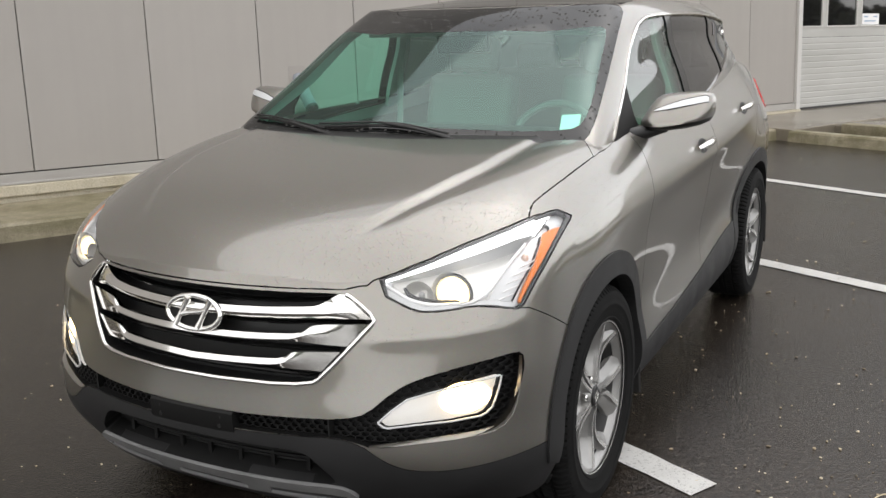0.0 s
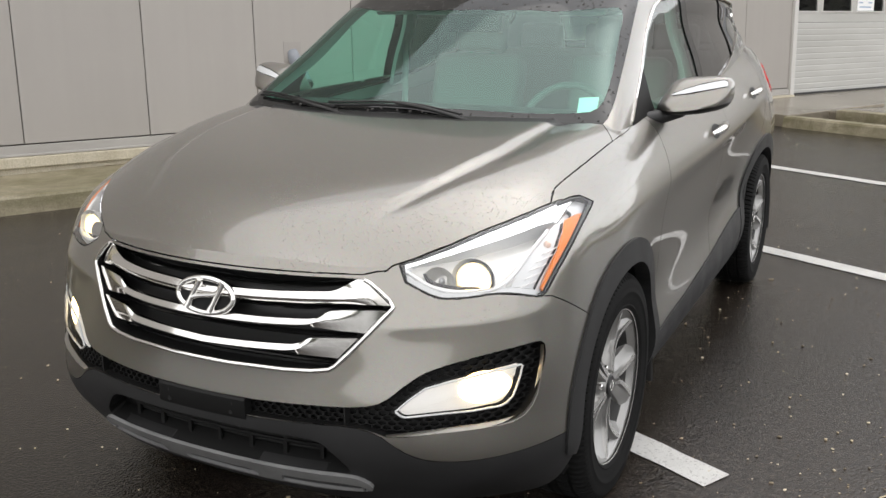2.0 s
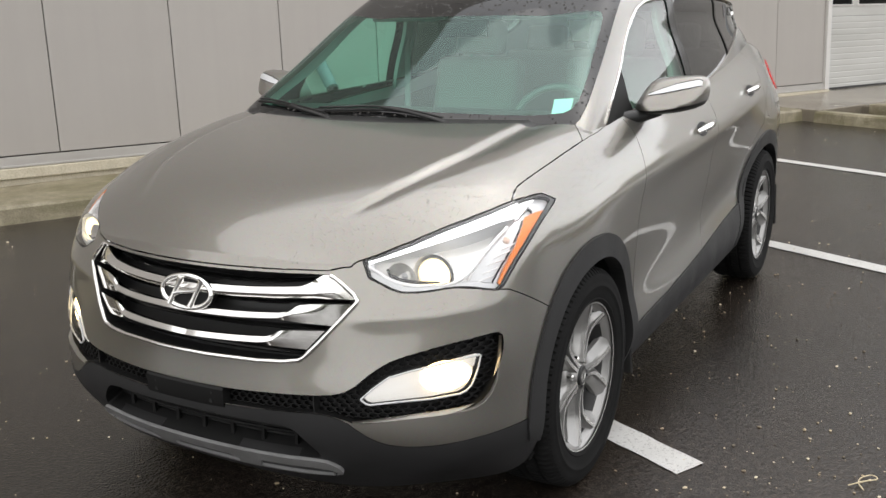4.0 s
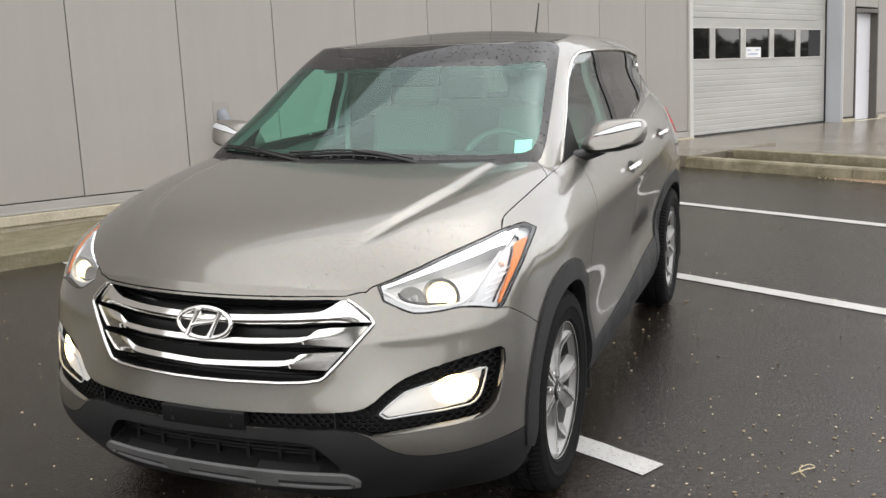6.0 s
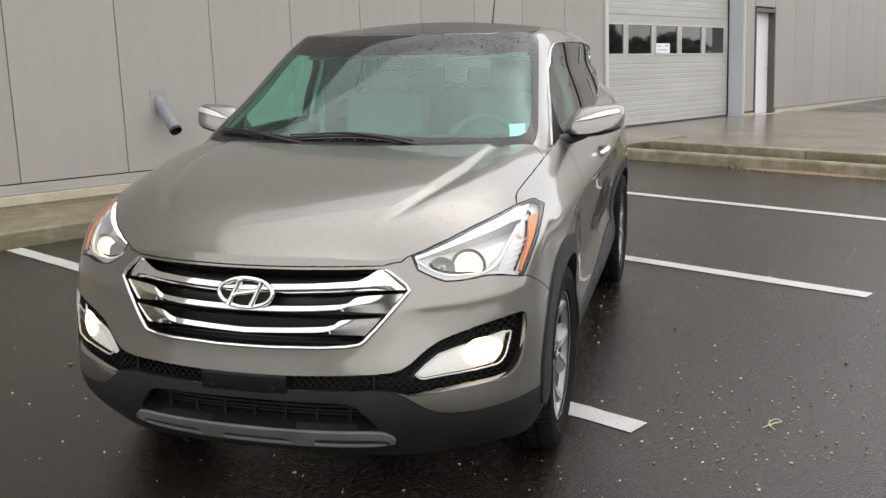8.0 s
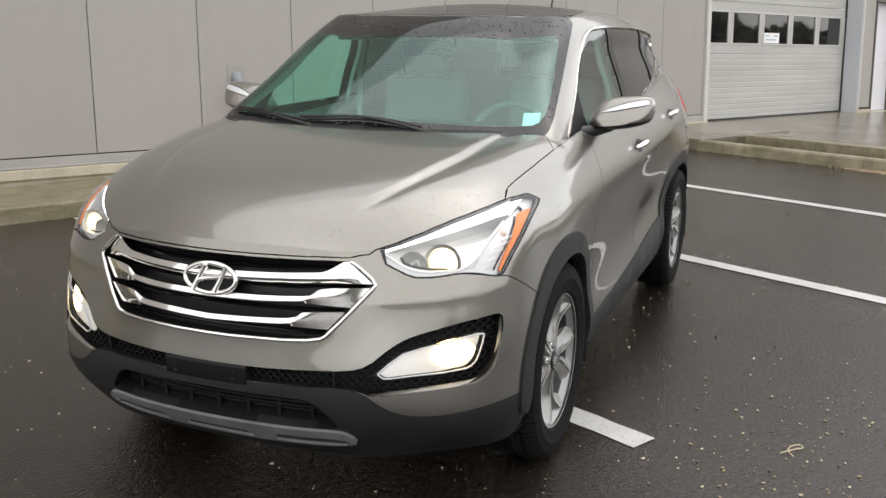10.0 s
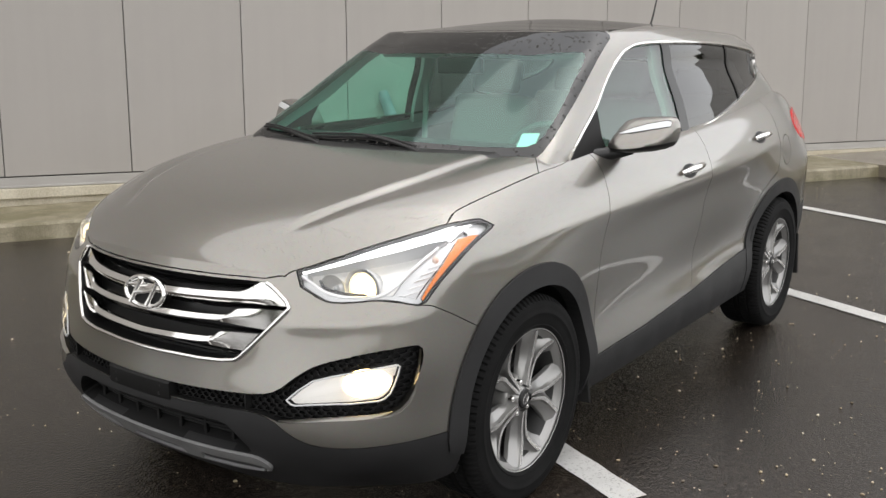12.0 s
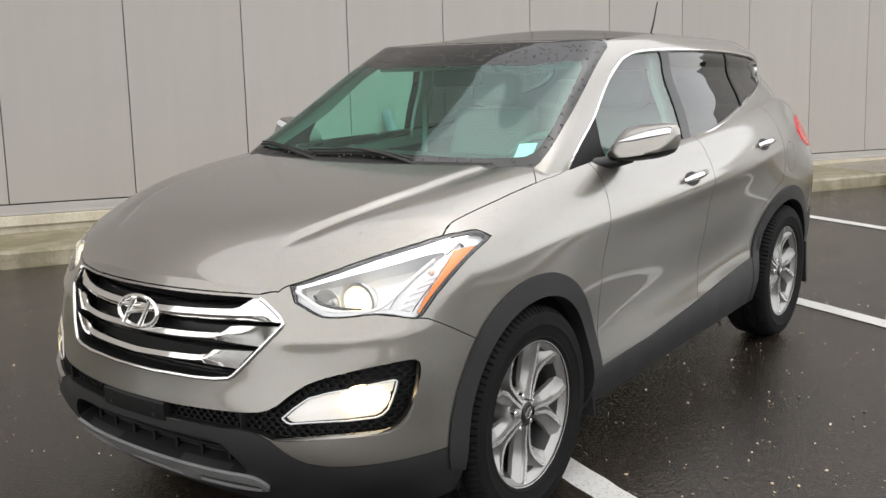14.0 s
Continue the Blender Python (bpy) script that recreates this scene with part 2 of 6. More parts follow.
ROOF_BLACK = material("roof_glass_black", g(0.005), 0.10, Specular_IOR_Level=0.05)
DISC = material("brake_steel", (0.16, 0.155, 0.15), 0.45, 0.9)
LINER_BLACK = material("liner_black", g(0.012), 0.8)
PAPER = material("white_paper", g(0.85), 0.6)
WIPER = material("wiper_black", g(0.014), 0.4)
MIRROR = material("mirror_glass", g(0.8), 0.02, 1.0)


def thin_glass(name, tint, spread=0.0, least=0.10, rain=0.0, sheen=(1, 1, 1)):
    """A pane: what passes is tinted, what is reflected grows towards the edge-on view as on two glass faces."""
    m = bpy.data.materials.new(name)
    m.use_nodes = True
    n, l = m.node_tree.nodes, m.node_tree.links
    n.remove(n["Principled BSDF"])
    t, gl, mx, lw, up, add = n.new("ShaderNodeBsdfTransparent"), n.new("ShaderNodeBsdfGlossy"), n.new("ShaderNodeMixShader"), n.new("ShaderNodeLayerWeight"), n.new("ShaderNodeMath"), n.new("ShaderNodeMath")
    t.inputs[0].default_value = (*tint, 1)
    gl.inputs["Roughness"].default_value = spread
    gl.inputs[0].default_value = (*sheen, 1)
    up.operation, up.inputs[1].default_value = "POWER", 5.0
    add.operation, add.inputs[1].default_value, add.inputs[2].default_value = "MULTIPLY_ADD", 1.0 - least, least
    l.new(lw.outputs["Facing"], up.inputs[0])
    l.new(up.outputs[0], add.inputs[0])
    l.new(add.outputs[0], mx.inputs[0])
    l.new(t.outputs[0], mx.inputs[1])
    l.new(gl.outputs[0], mx.inputs[2])
    l.new(mx.outputs[0], n["Material Output"].inputs[0])
    if rain:
        co = n.new("ShaderNodeTexCoord")
        l.new(beads(m, co.outputs["Object"], 85.0, 0.26, rain, -0.2, 0.0035), gl.inputs["Normal"])
    return m


GLASS_FRONT = thin_glass("windshield_glass", (0.55, 0.95, 0.82), least=0.10, rain=0.05, sheen=(0.80, 1.0, 0.95))
GLASS_SIDE = thin_glass("side_glass", (0.62, 0.92, 0.82), least=0.09, rain=0.05)
GLASS_DARK = thin_glass("privacy_glass", (0.10, 0.11, 0.11), least=0.07, rain=0.12)
LENS = thin_glass("lamp_lens", (0.95, 0.95, 0.95), least=0.05)


def glow(name, colour, strength):
    m = material(name, colour, 0.3)
    _, _, b = nodes_of(m)
    b.inputs["Emission Color"].default_value, b.inputs["Emission Strength"].default_value = (*colour, 1), strength
    return m


GLOW_LOW = glow("low_beam_glow", (1.0, 0.82, 0.46), 1.6)
GLOW_LED = glow("position_lamp_glow", (0.95, 0.97, 1.0), 1.3)
GLOW_FOG = glow("fog_lamp_glow", (1.0, 0.76, 0.38), 4.0)

GRAVEL = material("gravel", (0.4, 0.36, 0.3), 0.6)
n, l, b = nodes_of(GRAVEL)
gi = n.new("ShaderNodeNewGeometry")
to(GRAVEL, "Base Color", ramp(GRAVEL, gi.outputs["Random Per Island"], [(0.0, (0.10, 0.08, 0.055)), (0.5, (0.42, 0.33, 0.21)), (1.0, (0.66, 0.58, 0.44))]))
FOLIAGE = material("foliage", (0.06, 0.07, 0.04), 0.7)
n, l, b = nodes_of(FOLIAGE)
gi = n.new("ShaderNodeNewGeometry")
to(FOLIAGE, "Base Color", ramp(FOLIAGE, gi.outputs["Random Per Island"], [(0.0, (0.035, 0.04, 0.025)), (0.6, (0.07, 0.08, 0.045)), (1.0, (0.12, 0.11, 0.07))]))
SOIL = material("sandy_soil", (0.30, 0.20, 0.12), 0.85)
to(SOIL, "Base Color", ramp(SOIL, noise_of(SOIL, 40.0, 4.0, 0.7), [(0.3, (0.13, 0.09, 0.06)), (0.7, (0.40, 0.28, 0.18))]))
to(SOIL, "Normal", bump(SOIL, noise_of(SOIL, 160.0, 3.0), 0.5, 0.004))
STRAW = material("dry_straw", (0.55, 0.46, 0.30), 0.6)
NOTICE_BLUE = material("notice_blue", (0.25, 0.36, 0.52), 0.6)

# ---- building blocks ----
def box(bm, x0, x1, y0, y1, z0, z1, bev=0.0):
    vs = [bm.verts.new((x, y, z)) for z in (z0, z1) for y in (y0, y1) for x in (x0, x1)]
    fs = [bm.faces.new([vs[i] for i in f]) for f in ((0, 2, 3, 1), (4, 5, 7, 6), (0, 1, 5, 4), (2, 6, 7, 3), (0, 4, 6, 2), (1, 3, 7, 5))]
    if bev:
        es = list({e for f in fs for e in f.edges})
        bmesh.ops.bevel(bm, geom=es, offset=bev, segments=2, profile=0.5, affect="EDGES")
    return bm


def mesh_of(name, bm, mat, smooth=None):
    me = bpy.data.meshes.new(name)
    bmesh.ops.recalc_face_normals(bm, faces=bm.faces[:])
    bm.to_mesh(me)
    bm.free()
    for m in mat if isinstance(mat, (list, tuple)) else [mat]:
        me.materials.append(m)
    if smooth is not None:
        me.shade_smooth()
        if smooth < 180:
            me.set_sharp_from_angle(angle=radians(smooth))
    return me


def part(name, bm, mat, parent=None, label="", smooth=None, at=None):
    ob = new(name, bm if isinstance(bm, bpy.types.Mesh) else mesh_of(name, bm, mat, smooth))
    if parent is not None:
        ob.parent = parent
    if at is not None:
        ob.matrix_basis = at
    if label:
        ob["label"] = label
    return ob


def empty(name, at, label, category, group="", kind=""):
    ob = new(name)
    ob.empty_display_size = 0.1
    ob.matrix_basis = at
    return tagged(ob, label, category, group, kind)


def tube(bm, pts, r, seg=10, caps=True):
    """A round bar along the points; r: one radius, or one for each point."""
    pts = [Vector(p) for p in pts]
    rs = r if isinstance(r, (list, tuple)) else [r] * len(pts)
    rings, ref = [], None
    for i, p in enumerate(pts):
        d = (pts[min(i + 1, len(pts) - 1)] - pts[max(i - 1, 0)]).normalized()
        if ref is None:
            ref = d.orthogonal().normalized()
        ref = (ref - d * ref.dot(d)).normalized()
        o = d.cross(ref)
        rings.append([bm.verts.new(p + rs[i] * (math.cos(2 * math.pi * k / seg) * ref + math.sin(2 * math.pi * k / seg) * o)) for k in range(seg)])
    for a, b in zip(rings, rings[1:]):
        for k in range(seg):
            bm.faces.new((a[k], a[(k + 1) % seg], b[(k + 1) % seg], b[k]))
    if caps:
        bm.faces.new(rings[0][::-1])
        bm.faces.new(rings[-1])
    return bm


# ---- the lot and the building ----
# the lot falls gently away from the building: TILT lays what stands on it
TILT = Matrix(((0.99953, 0.00043, 0.03052, 0), (0.00043, 0.99961, -0.02786, 0), (-0.03052, 0.02786, 0.99915, 0), (0, 0, 0, 1)))
TH = 63.39
# the building's own frame (upright): x along the wall, y into it, z up; the lot's frame has the same axes on the slope
B = pose(-5.8175 * math.sin(radians(TH)), 5.8175 * math.cos(radians(TH)), 0, 0, 0, TH)
LOT = TILT @ pose(-5.822 * math.sin(radians(TH)), 5.822 * math.cos(radians(TH)), 0, 0, 0, TH)
SEAM, PITCH = 0.21, 1.0924


def structure(ob, label, category, on=B):
    ob.matrix_basis = on
    return tagged(ob, label, category, kind="structure")


bm = bmesh.new()
vs = [bm.verts.new(p) for p in ((-400, -400, 0), (400, -400, 0), (400, 400, 0), (-400, 400, 0))]
bm.faces.new(vs)
structure(new("ground", mesh_of("ground", bm, ASPHALT)), "wet dark asphalt of the parking lot", "asphalt", LOT)

# painted lines
random.seed(3)
for x0, x1, y0, y1 in ((0.664, 0.797, -6.80, -1.02), (3.425, 3.565, -6.81, -1.15), (6.19, 6.33, -6.82, -1.25), (-2.10, -1.965, -6.80, -0.95)):
    bm = bmesh.new()
    n = 60
    edge = []
    for i in range(n + 1):
        y = y0 + (y1 - y0) * i / n
        edge.append([bm.verts.new((x0 + random.uniform(-0.004, 0.004), y, 0.004)), bm.verts.new((x1 + random.uniform(-0.004, 0.004), y, 0.004))])
    for a, b in zip(edge, edge[1:]):
        bm.faces.new((a[0], a[1], b[1], b[0]))
    ob = structure(new("parking_line", mesh_of("parking_line", bm, LINE_PAINT)), "worn white painted parking line on wet asphalt", "parking line", LOT)
    ob["group"] = "painted parking lines"

# raised walk along the wall with its kerb
bm = bmesh.new()
x0, x1 = -14.0, 9.0
pts = []
for i in range(49):
    x = x0 + (x1 - x0) * i / 48
    y = -0.95 - 0.030 * x
    pts.append([bm.verts.new(p) for p in ((x, y - 0.012, -0.02), (x, y, 0.120), (x, y + 0.018, 0.143), (x, y + 0.15, 0.147), (x, 0.10, 0.155))])
for a, b in zip(pts, pts[1:]):
    for k in range(4):
        bm.faces.new((a[k], b[k], b[k + 1], a[k + 1]))
structure(new("kerb", mesh_of("kerb", bm, CONCRETE_OLD, 30)), "stained concrete kerb and walk along the wall", "kerb", LOT)

# foundation with a projecting ledge
bm = bmesh.new()
box(bm, -14, 11.20, -0.035, 0.3, 0.05, 0.44)
box(bm, -14, 11.22, -0.075, 0.3, 0.44, 0.53, 0.008)
box(bm, 16.40, 16.93, -0.035, 0.3, 0.2, 0.53, 0.006)
box(bm, 17.99, 62, -0.035, 0.3, 0.2, 0.54, 0.006)
structure(new("foundation", mesh_of("foundation", bm, CONCRETE)), "pale concrete foundation ledge under the metal wall", "foundation")

# insulated metal panels, with recessed joints
HIGH = 9.8
DX0, DX1, DY = 11.29, 16.37, 0.33
bm = bmesh.new()
box(bm, -14, DX0 - 0.012, 0.03, 0.32, 0.5, HIGH)
box(bm, DX0 - 0.012, DX1 + 0.012, 0.033, 0.6, 4.215, HIGH)
box(bm, DX1 + 0.012, 16.95, 0.03, 0.32, 0.5, HIGH)
box(bm, 16.95, 62, 0.05, 0.32, 2.70, HIGH)
box(bm, 17.95, 62, 0.05, 0.32, 0.5, 2.7)
wall = structure(new("wall_north", mesh_of("wall_backing", bm, JOINT)), "tall wall of warm grey metal panels with thin dark joints", "wall")


def panel_mesh(w, z0, z1):
    bm = bmesh.new()
    box(bm, 0.004, w - 0.004, -0.0, 0.05, z0, z1, 0.005)
    return mesh_of("panel", bm, PANEL)


full = panel_mesh(PITCH, 0.635, HIGH)
for k in range(-13, 10):
    part("panel", full, None, wall, at=pose(SEAM + k * PITCH, 0, 0))
part("panel", panel_mesh(11.17 - SEAM - 10 * PITCH, 0.635, HIGH), None, wall, at=pose(SEAM + 10 * PITCH, 0, 0))
for k in range(5):
    part("panel", panel_mesh(5.24 / 5, 4.25, HIGH), None, wall, at=pose(11.17 + k * 5.24 / 5, 0, 0))
part("panel", panel_mesh(0.50, 0.57, HIGH), None, wall, at=pose(16.44, 0, 0))
part("panel", panel_mesh(1.01, 2.72, HIGH), None, wall, at=pose(16.95, 0, 0))
# beyond about 34 m the wall is unseen, added to darken side window reflections
far = panel_mesh(PITCH, 0.57, HIGH)
for k in range(int((62 - 17.97) / PITCH)):
    part("panel", far, None, wall, at=pose(17.97 + k * PITCH, 0, 0))
bm = bmesh.new()
for x0, x1, z0, z1 in ((-14, 11.17, 0.533, 0.632), (17.97, 62, 0.542, 0.568)):
    box(bm, x0, x1, -0.012, 0.05, z0, z1 - 0.008, 0.004)
    box(bm, x0, x1, -0.03, 0.05, z0 + 0.001, z0 + 0.018, 0.004)
part("flashing", bm, FLASHING, wall, "grey folded metal flashing")

# roll-up door in its recess
door = structure(new("door_1"), "closed grey sectional roll-up door with a row of windows", "garage door")
bm = bmesh.new()
secs = [0.475, 1.03, 1.60, 2.46, 3.05, 3.64, 4.2]
for z0, z1 in zip(secs, secs[1:]):
    if z0 == 1.60:
        continue
    n = max(5, round((z1 - z0) / 0.095))
    h = (z1 - z0) / n
    for i in range(n):
        a = z0 + i * h
        prof = [(DY, a), (DY - 0.005, a + 0.010), (DY - 0.005, a + h * 0.84), (DY - 0.002, a + h * 0.92), (DY, a + h)]
        v = [[bm.verts.new((x, y, z)) for y, z in prof] for x in (DX0 + 0.002, DX1 - 0.004)]
        for k in range(4):
            bm.faces.new((v[0][k], v[1][k], v[1][k + 1], v[0][k + 1]))
    v = [[bm.verts.new((x, y, z)) for y, z in ((DY, z0 - 0.001), (DY + 0.02, z0), (DY + 0.02, z0 + 0.004), (DY, z0 + 0.004))] for x in (DX0 + 0.002, DX1 - 0.004)]
    for k in range(3):
        bm.faces.new((v[0][k], v[1][k], v[1][k + 1], v[0][k + 1]))
part("door_section", bm, ROLLDOOR, door)
wins = [(11.44 + 0.9725 * i, 11.44 + 0.9725 * i + 0.865) for i in range(5)]
WZ0, WZ1 = 1.757, 2.305
bm = bmesh.new()
box(bm, DX0 + 0.002, DX1 - 0.004, DY - 0.008, DY + 0.03, 1.605, WZ0)
box(bm, DX0 + 0.002, DX1 - 0.004, DY - 0.008, DY + 0.03, WZ1, 2.455)
xs = [DX0 + 0.002] + [x for w in wins for x in w] + [DX1 - 0.004]
for a, b in zip(xs[::2], xs[1::2]):
    box(bm, a, b, DY - 0.012, DY + 0.03, WZ0 - 0.001, WZ1 + 0.001)
part("window_rail", bm, ROLLDOOR, door)
for a, b in wins:
    bm = bmesh.new()
    for x0, x1, z0, z1 in ((a, a + 0.022, WZ0, WZ1), (b - 0.022, b, WZ0, WZ1), (a + 0.022, b - 0.022, WZ0, WZ0 + 0.022), (a + 0.022, b - 0.022, WZ1 - 0.022, WZ1)):
        box(bm, x0, x1, DY - 0.022, DY + 0.02, z0, z1, 0.004)
    fr = part("window_frame", bm, WHITE_TRIM, door, "pale window frame")
    part("pane", box(bmesh.new(), a + 0.02, b - 0.02, DY + 0.0, DY + 0.006, WZ0 + 0.02, WZ1 - 0.02), PANE, fr, "reflecting glass pane")
    if a == wins[2][0]:
        # a notice in the third pane, its writing too small to read
        part("notice", box(bmesh.new(), a + 0.06, a + 0.56, DY - 0.004, DY - 0.001, WZ0 + 0.03, WZ0 + 0.21), PAPER, fr, "white paper notice")
        for x0, x1, z in ((0.10, 0.22, 0.15), (0.38, 0.50, 0.15), (0.12, 0.46, 0.08)):
            part("notice_bar", box(bmesh.new(), a + x0, a + x1, DY - 0.0055, DY - 0.0042, WZ0 + z, WZ0 + z + 0.018), NOTICE_BLUE, door)
part("rubber_seal", box(bmesh.new(), DX0 + 0.004, DX1 - 0.024, DY - 0.03, DY - 0.008, 0.43, 0.515), RUBBER, door)
bm = bmesh.new()
box(bm, DX1, DX1 + 0.03, -0.012, DY + 0.03, 0.4, 4.2, 0.003)
box(bm, DX0 - 0.03, DX0, -0.012, DY + 0.03, 0.4, 4.2, 0.003)
box(bm, DX0 - 0.03, DX1 + 0.03, -0.012, DY + 0.03, 4.17, 4.21)
part("jamb", bm, JAMB, door, "pale blue-grey painted steel jamb")
bm = bmesh.new()
box(bm, DX0 - 0.12, DX0 - 0.03, -0.03, 0.05, 0.53, 4.25, 0.005)
box(bm, DX1 + 0.03, DX1 + 0.07, -0.03, 0.05, 0.42, 4.25, 0.005)
part("corner_trim", bm, WHITE_TRIM, door, "pale folded corner trim")
part("weather_seal", box(bmesh.new(), DX1 - 0.022, DX1 - 0.003, DY - 0.035, DY - 0.010, 0.43, 4.15), RUBBER, door, "dark weather seal")
bm = bmesh.new()
box(bm, 11.0, 16.6, 0.62, 4.0, 0.1, 4.2)
structure(new("hall_interior", mesh_of("hall_interior", bm, DARK_INSIDE)), "dark unlit hall behind the roll-up door", "interior")

# side door
door = structure(new("door_2"), "closed white steel door in a dark frame", "door")
part("leaf", box(bmesh.new(), 16.99, 17.91, 0.13, 0.175, 0.48, 2.61, 0.004), DOOR_WHITE, door)
bm = bmesh.new()
box(bm, 16.95, 16.99, -0.02, 0.2, 0.44, 2.68, 0.003)
box(bm, 17.91, 17.95, -0.02, 0.2, 0.44, 2.68, 0.003)
box(bm, 16.95, 17.95, -0.025, 0.2, 2.61, 2.685, 0.003)
part("door_frame", bm, DARK_FRAME, door, "dark brown steel frame")
part("threshold", box(bmesh.new(), 16.88, 18.0, -0.12, 0.2, 0.38, 0.475, 0.005), CONCRETE, door)
part("door_handle", tube(tube(bmesh.new(), [(17.82, 0.13, 1.45), (17.82, 0.075, 1.45)], 0.012), [(17.82, 0.08, 1.45), (17.72, 0.08, 1.45)], 0.01), CHROME, door)
for z in (0.8, 1.5, 2.35):
    part("hinge", tube(bmesh.new(), [(16.995, 0.125, z - 0.06), (16.995, 0.125, z + 0.06)], 0.01, 8), CHROME, door)

# concrete apron in front of the doors
bm = bmesh.new()
rows = []
for x, yc, z in ((9.93, -1.45, 0.02), (9.93, -1.45, 0.125), (9.95, -1.45, 0.143), (10.12, -1.45, 0.147), (11.3, 0.5, 0.112), (15.7, 0.5, 0.065), (19.0, 0.5, 0.03), (19.0, 0.5, -0.05)):
    r = [bm.verts.new((x, -12 + (yc + 12) * j / 24, z)) for j in range(25)]
    rows.append(r)
for a, b in zip(rows, rows[1:]):
    for k in range(24):
        bm.faces.new((a[k], b[k], b[k + 1], a[k + 1]))
structure(new("apron", mesh_of("apron", bm, CONCRETE_WET)), "wet concrete apron before the roll-up door", "pavement", LOT)
bm = box(bmesh.new(), 8.99, 11.3, -1.45, 0.1, -0.02, 0.150, 0.01)
structure(new("walk_end", mesh_of("walk_end", bm, CONCRETE_WET)), "wet concrete at the end of the walk", "pavement", LOT)
for i in range(5):
    y1 = -1.60 - 2.3 * i
    ob = structure(new("apron_kerb", mesh_of("apron_kerb", box(bmesh.new(), 9.84, 10.06, y1 - 2.296, y1, -0.02, 0.168, 0.012), CONCRETE_OLD, 40)), "dark mossy concrete kerb behind the drain", "kerb", LOT)
    ob["group"] = "kerbs behind the drain"
# front kerb of the apron, cast in lengths, with a shallow drain behind it
for i in range(5):
    y1 = -1.42 - 2.3 * i
    bm = bmesh.new()
    prof = ((8.94, -0.02), (8.965, 0.115), (8.985, 0.135), (9.12, 0.138), (9.135, 0.12), (9.135, 0.0))
    v = [[bm.verts.new((x, y, z)) for x, z in prof] for y in (y1 - 2.294, y1)]
    for k in range(5):
        bm.faces.new((v[0][k], v[1][k], v[1][k + 1], v[0][k + 1]))
    for q in v:
        bm.faces.new(q)
    ob = structure(new("kerb_stone", mesh_of("kerb_stone", bm, CONCRETE_OLD)), "mossy weathered concrete kerb at the edge of the lot", "kerb", LOT)
    ob["group"] = "kerb stones of the apron"

# vent pipe out of the wall
pipe = empty("vent_pipe", B @ pose(2.80, 0, 1.335), "grey metal vent pipe slanting out of the wall", "pipe")
a, b = Vector((0, 0.02, 0)), Vector((0, -0.275, -0.315))
d = (b - a).normalized()
part("pipe", tube(bmesh.new(), [a, b], 0.062, 28, caps=False), PIPE_GREY, pipe, smooth=60)
part("lip", tube(tube(bmesh.new(), [b, a], 0.056, 28, caps=False), [b + d * 0.001, b - d * 0.03], 0.0625, 28, caps=False), PIPE_IN, pipe, "dark inside of the pipe", smooth=60)
part("wall_plate", box(bmesh.new(), -0.10, 0.09, -0.006, 0.0, -0.13, 0.11, 0.002), PANEL, pipe)

# ---- the car: surfaces ----
# car frame: x to its left side, y to its rear, z up; origin under the front axle
def natural(t, p, s):
    """A natural cubic spline through the rows of p at t, read at s."""
    t, p, s = np.asarray(t, float), np.asarray(p, float), np.asarray(s, float)
    n, h = len(t), np.diff(t)
    a = np.eye(n)
    r = np.zeros((n,) + p.shape[1:])
    for i in range(1, n - 1):
        a[i, i - 1], a[i, i], a[i, i + 1] = h[i - 1], 2 * (h[i - 1] + h[i]), h[i]
        r[i] = 6 * ((p[i + 1] - p[i]) / h[i] - (p[i] - p[i - 1]) / h[i - 1])
    m = np.linalg.solve(a, r.reshape(n, -1)).reshape(r.shape)
    k = np.clip(np.searchsorted(t, s) - 1, 0, n - 2)
    ex = (...,) + (None,) * (p.ndim - 1)
    A, Bv, hk = ((t[k + 1] - s))[ex], ((s - t[k]))[ex], h[k][ex]
    return (m[k] * A**3 + m[k + 1] * Bv**3) / (6 * hk) + (p[k] / hk - m[k] * hk / 6) * A + (p[k + 1] / hk - m[k + 1] * hk / 6) * Bv


def sheet(net, step_u, rows_v):
    """A smooth half shell through the net (rows bottom to top, columns front to rear); its ends lie in the middle plane."""
    net = np.array(net, float)
    flip = np.array([-1, 1, 1])
    ext = np.concatenate([net[:, 3:0:-1] * flip, net, net[:, -2:-5:-1] * flip], 1)
    mid = ext[len(net) // 2]
    t = np.r_[0, np.cumsum(np.linalg.norm(np.diff(mid, axis=0), axis=1) ** 0.8)]
    t -= t[3]
    end = t[-4]
    length = np.linalg.norm(np.diff(net[len(net) // 2], axis=0), axis=1).sum()
    s = np.linspace(0, end, int(length / step_u) + 1)
    g1 = natural(t, ext.transpose(1, 0, 2), s).transpose(1, 0, 2)
    g1[:, 0, 0] = g1[:, -1, 0] = 0
    v = np.r_[0, np.cumsum(np.linalg.norm(np.diff(net.mean(1), axis=0), axis=1))]
    return natural(v, g1, np.linspace(0, v[-1], rows_v))


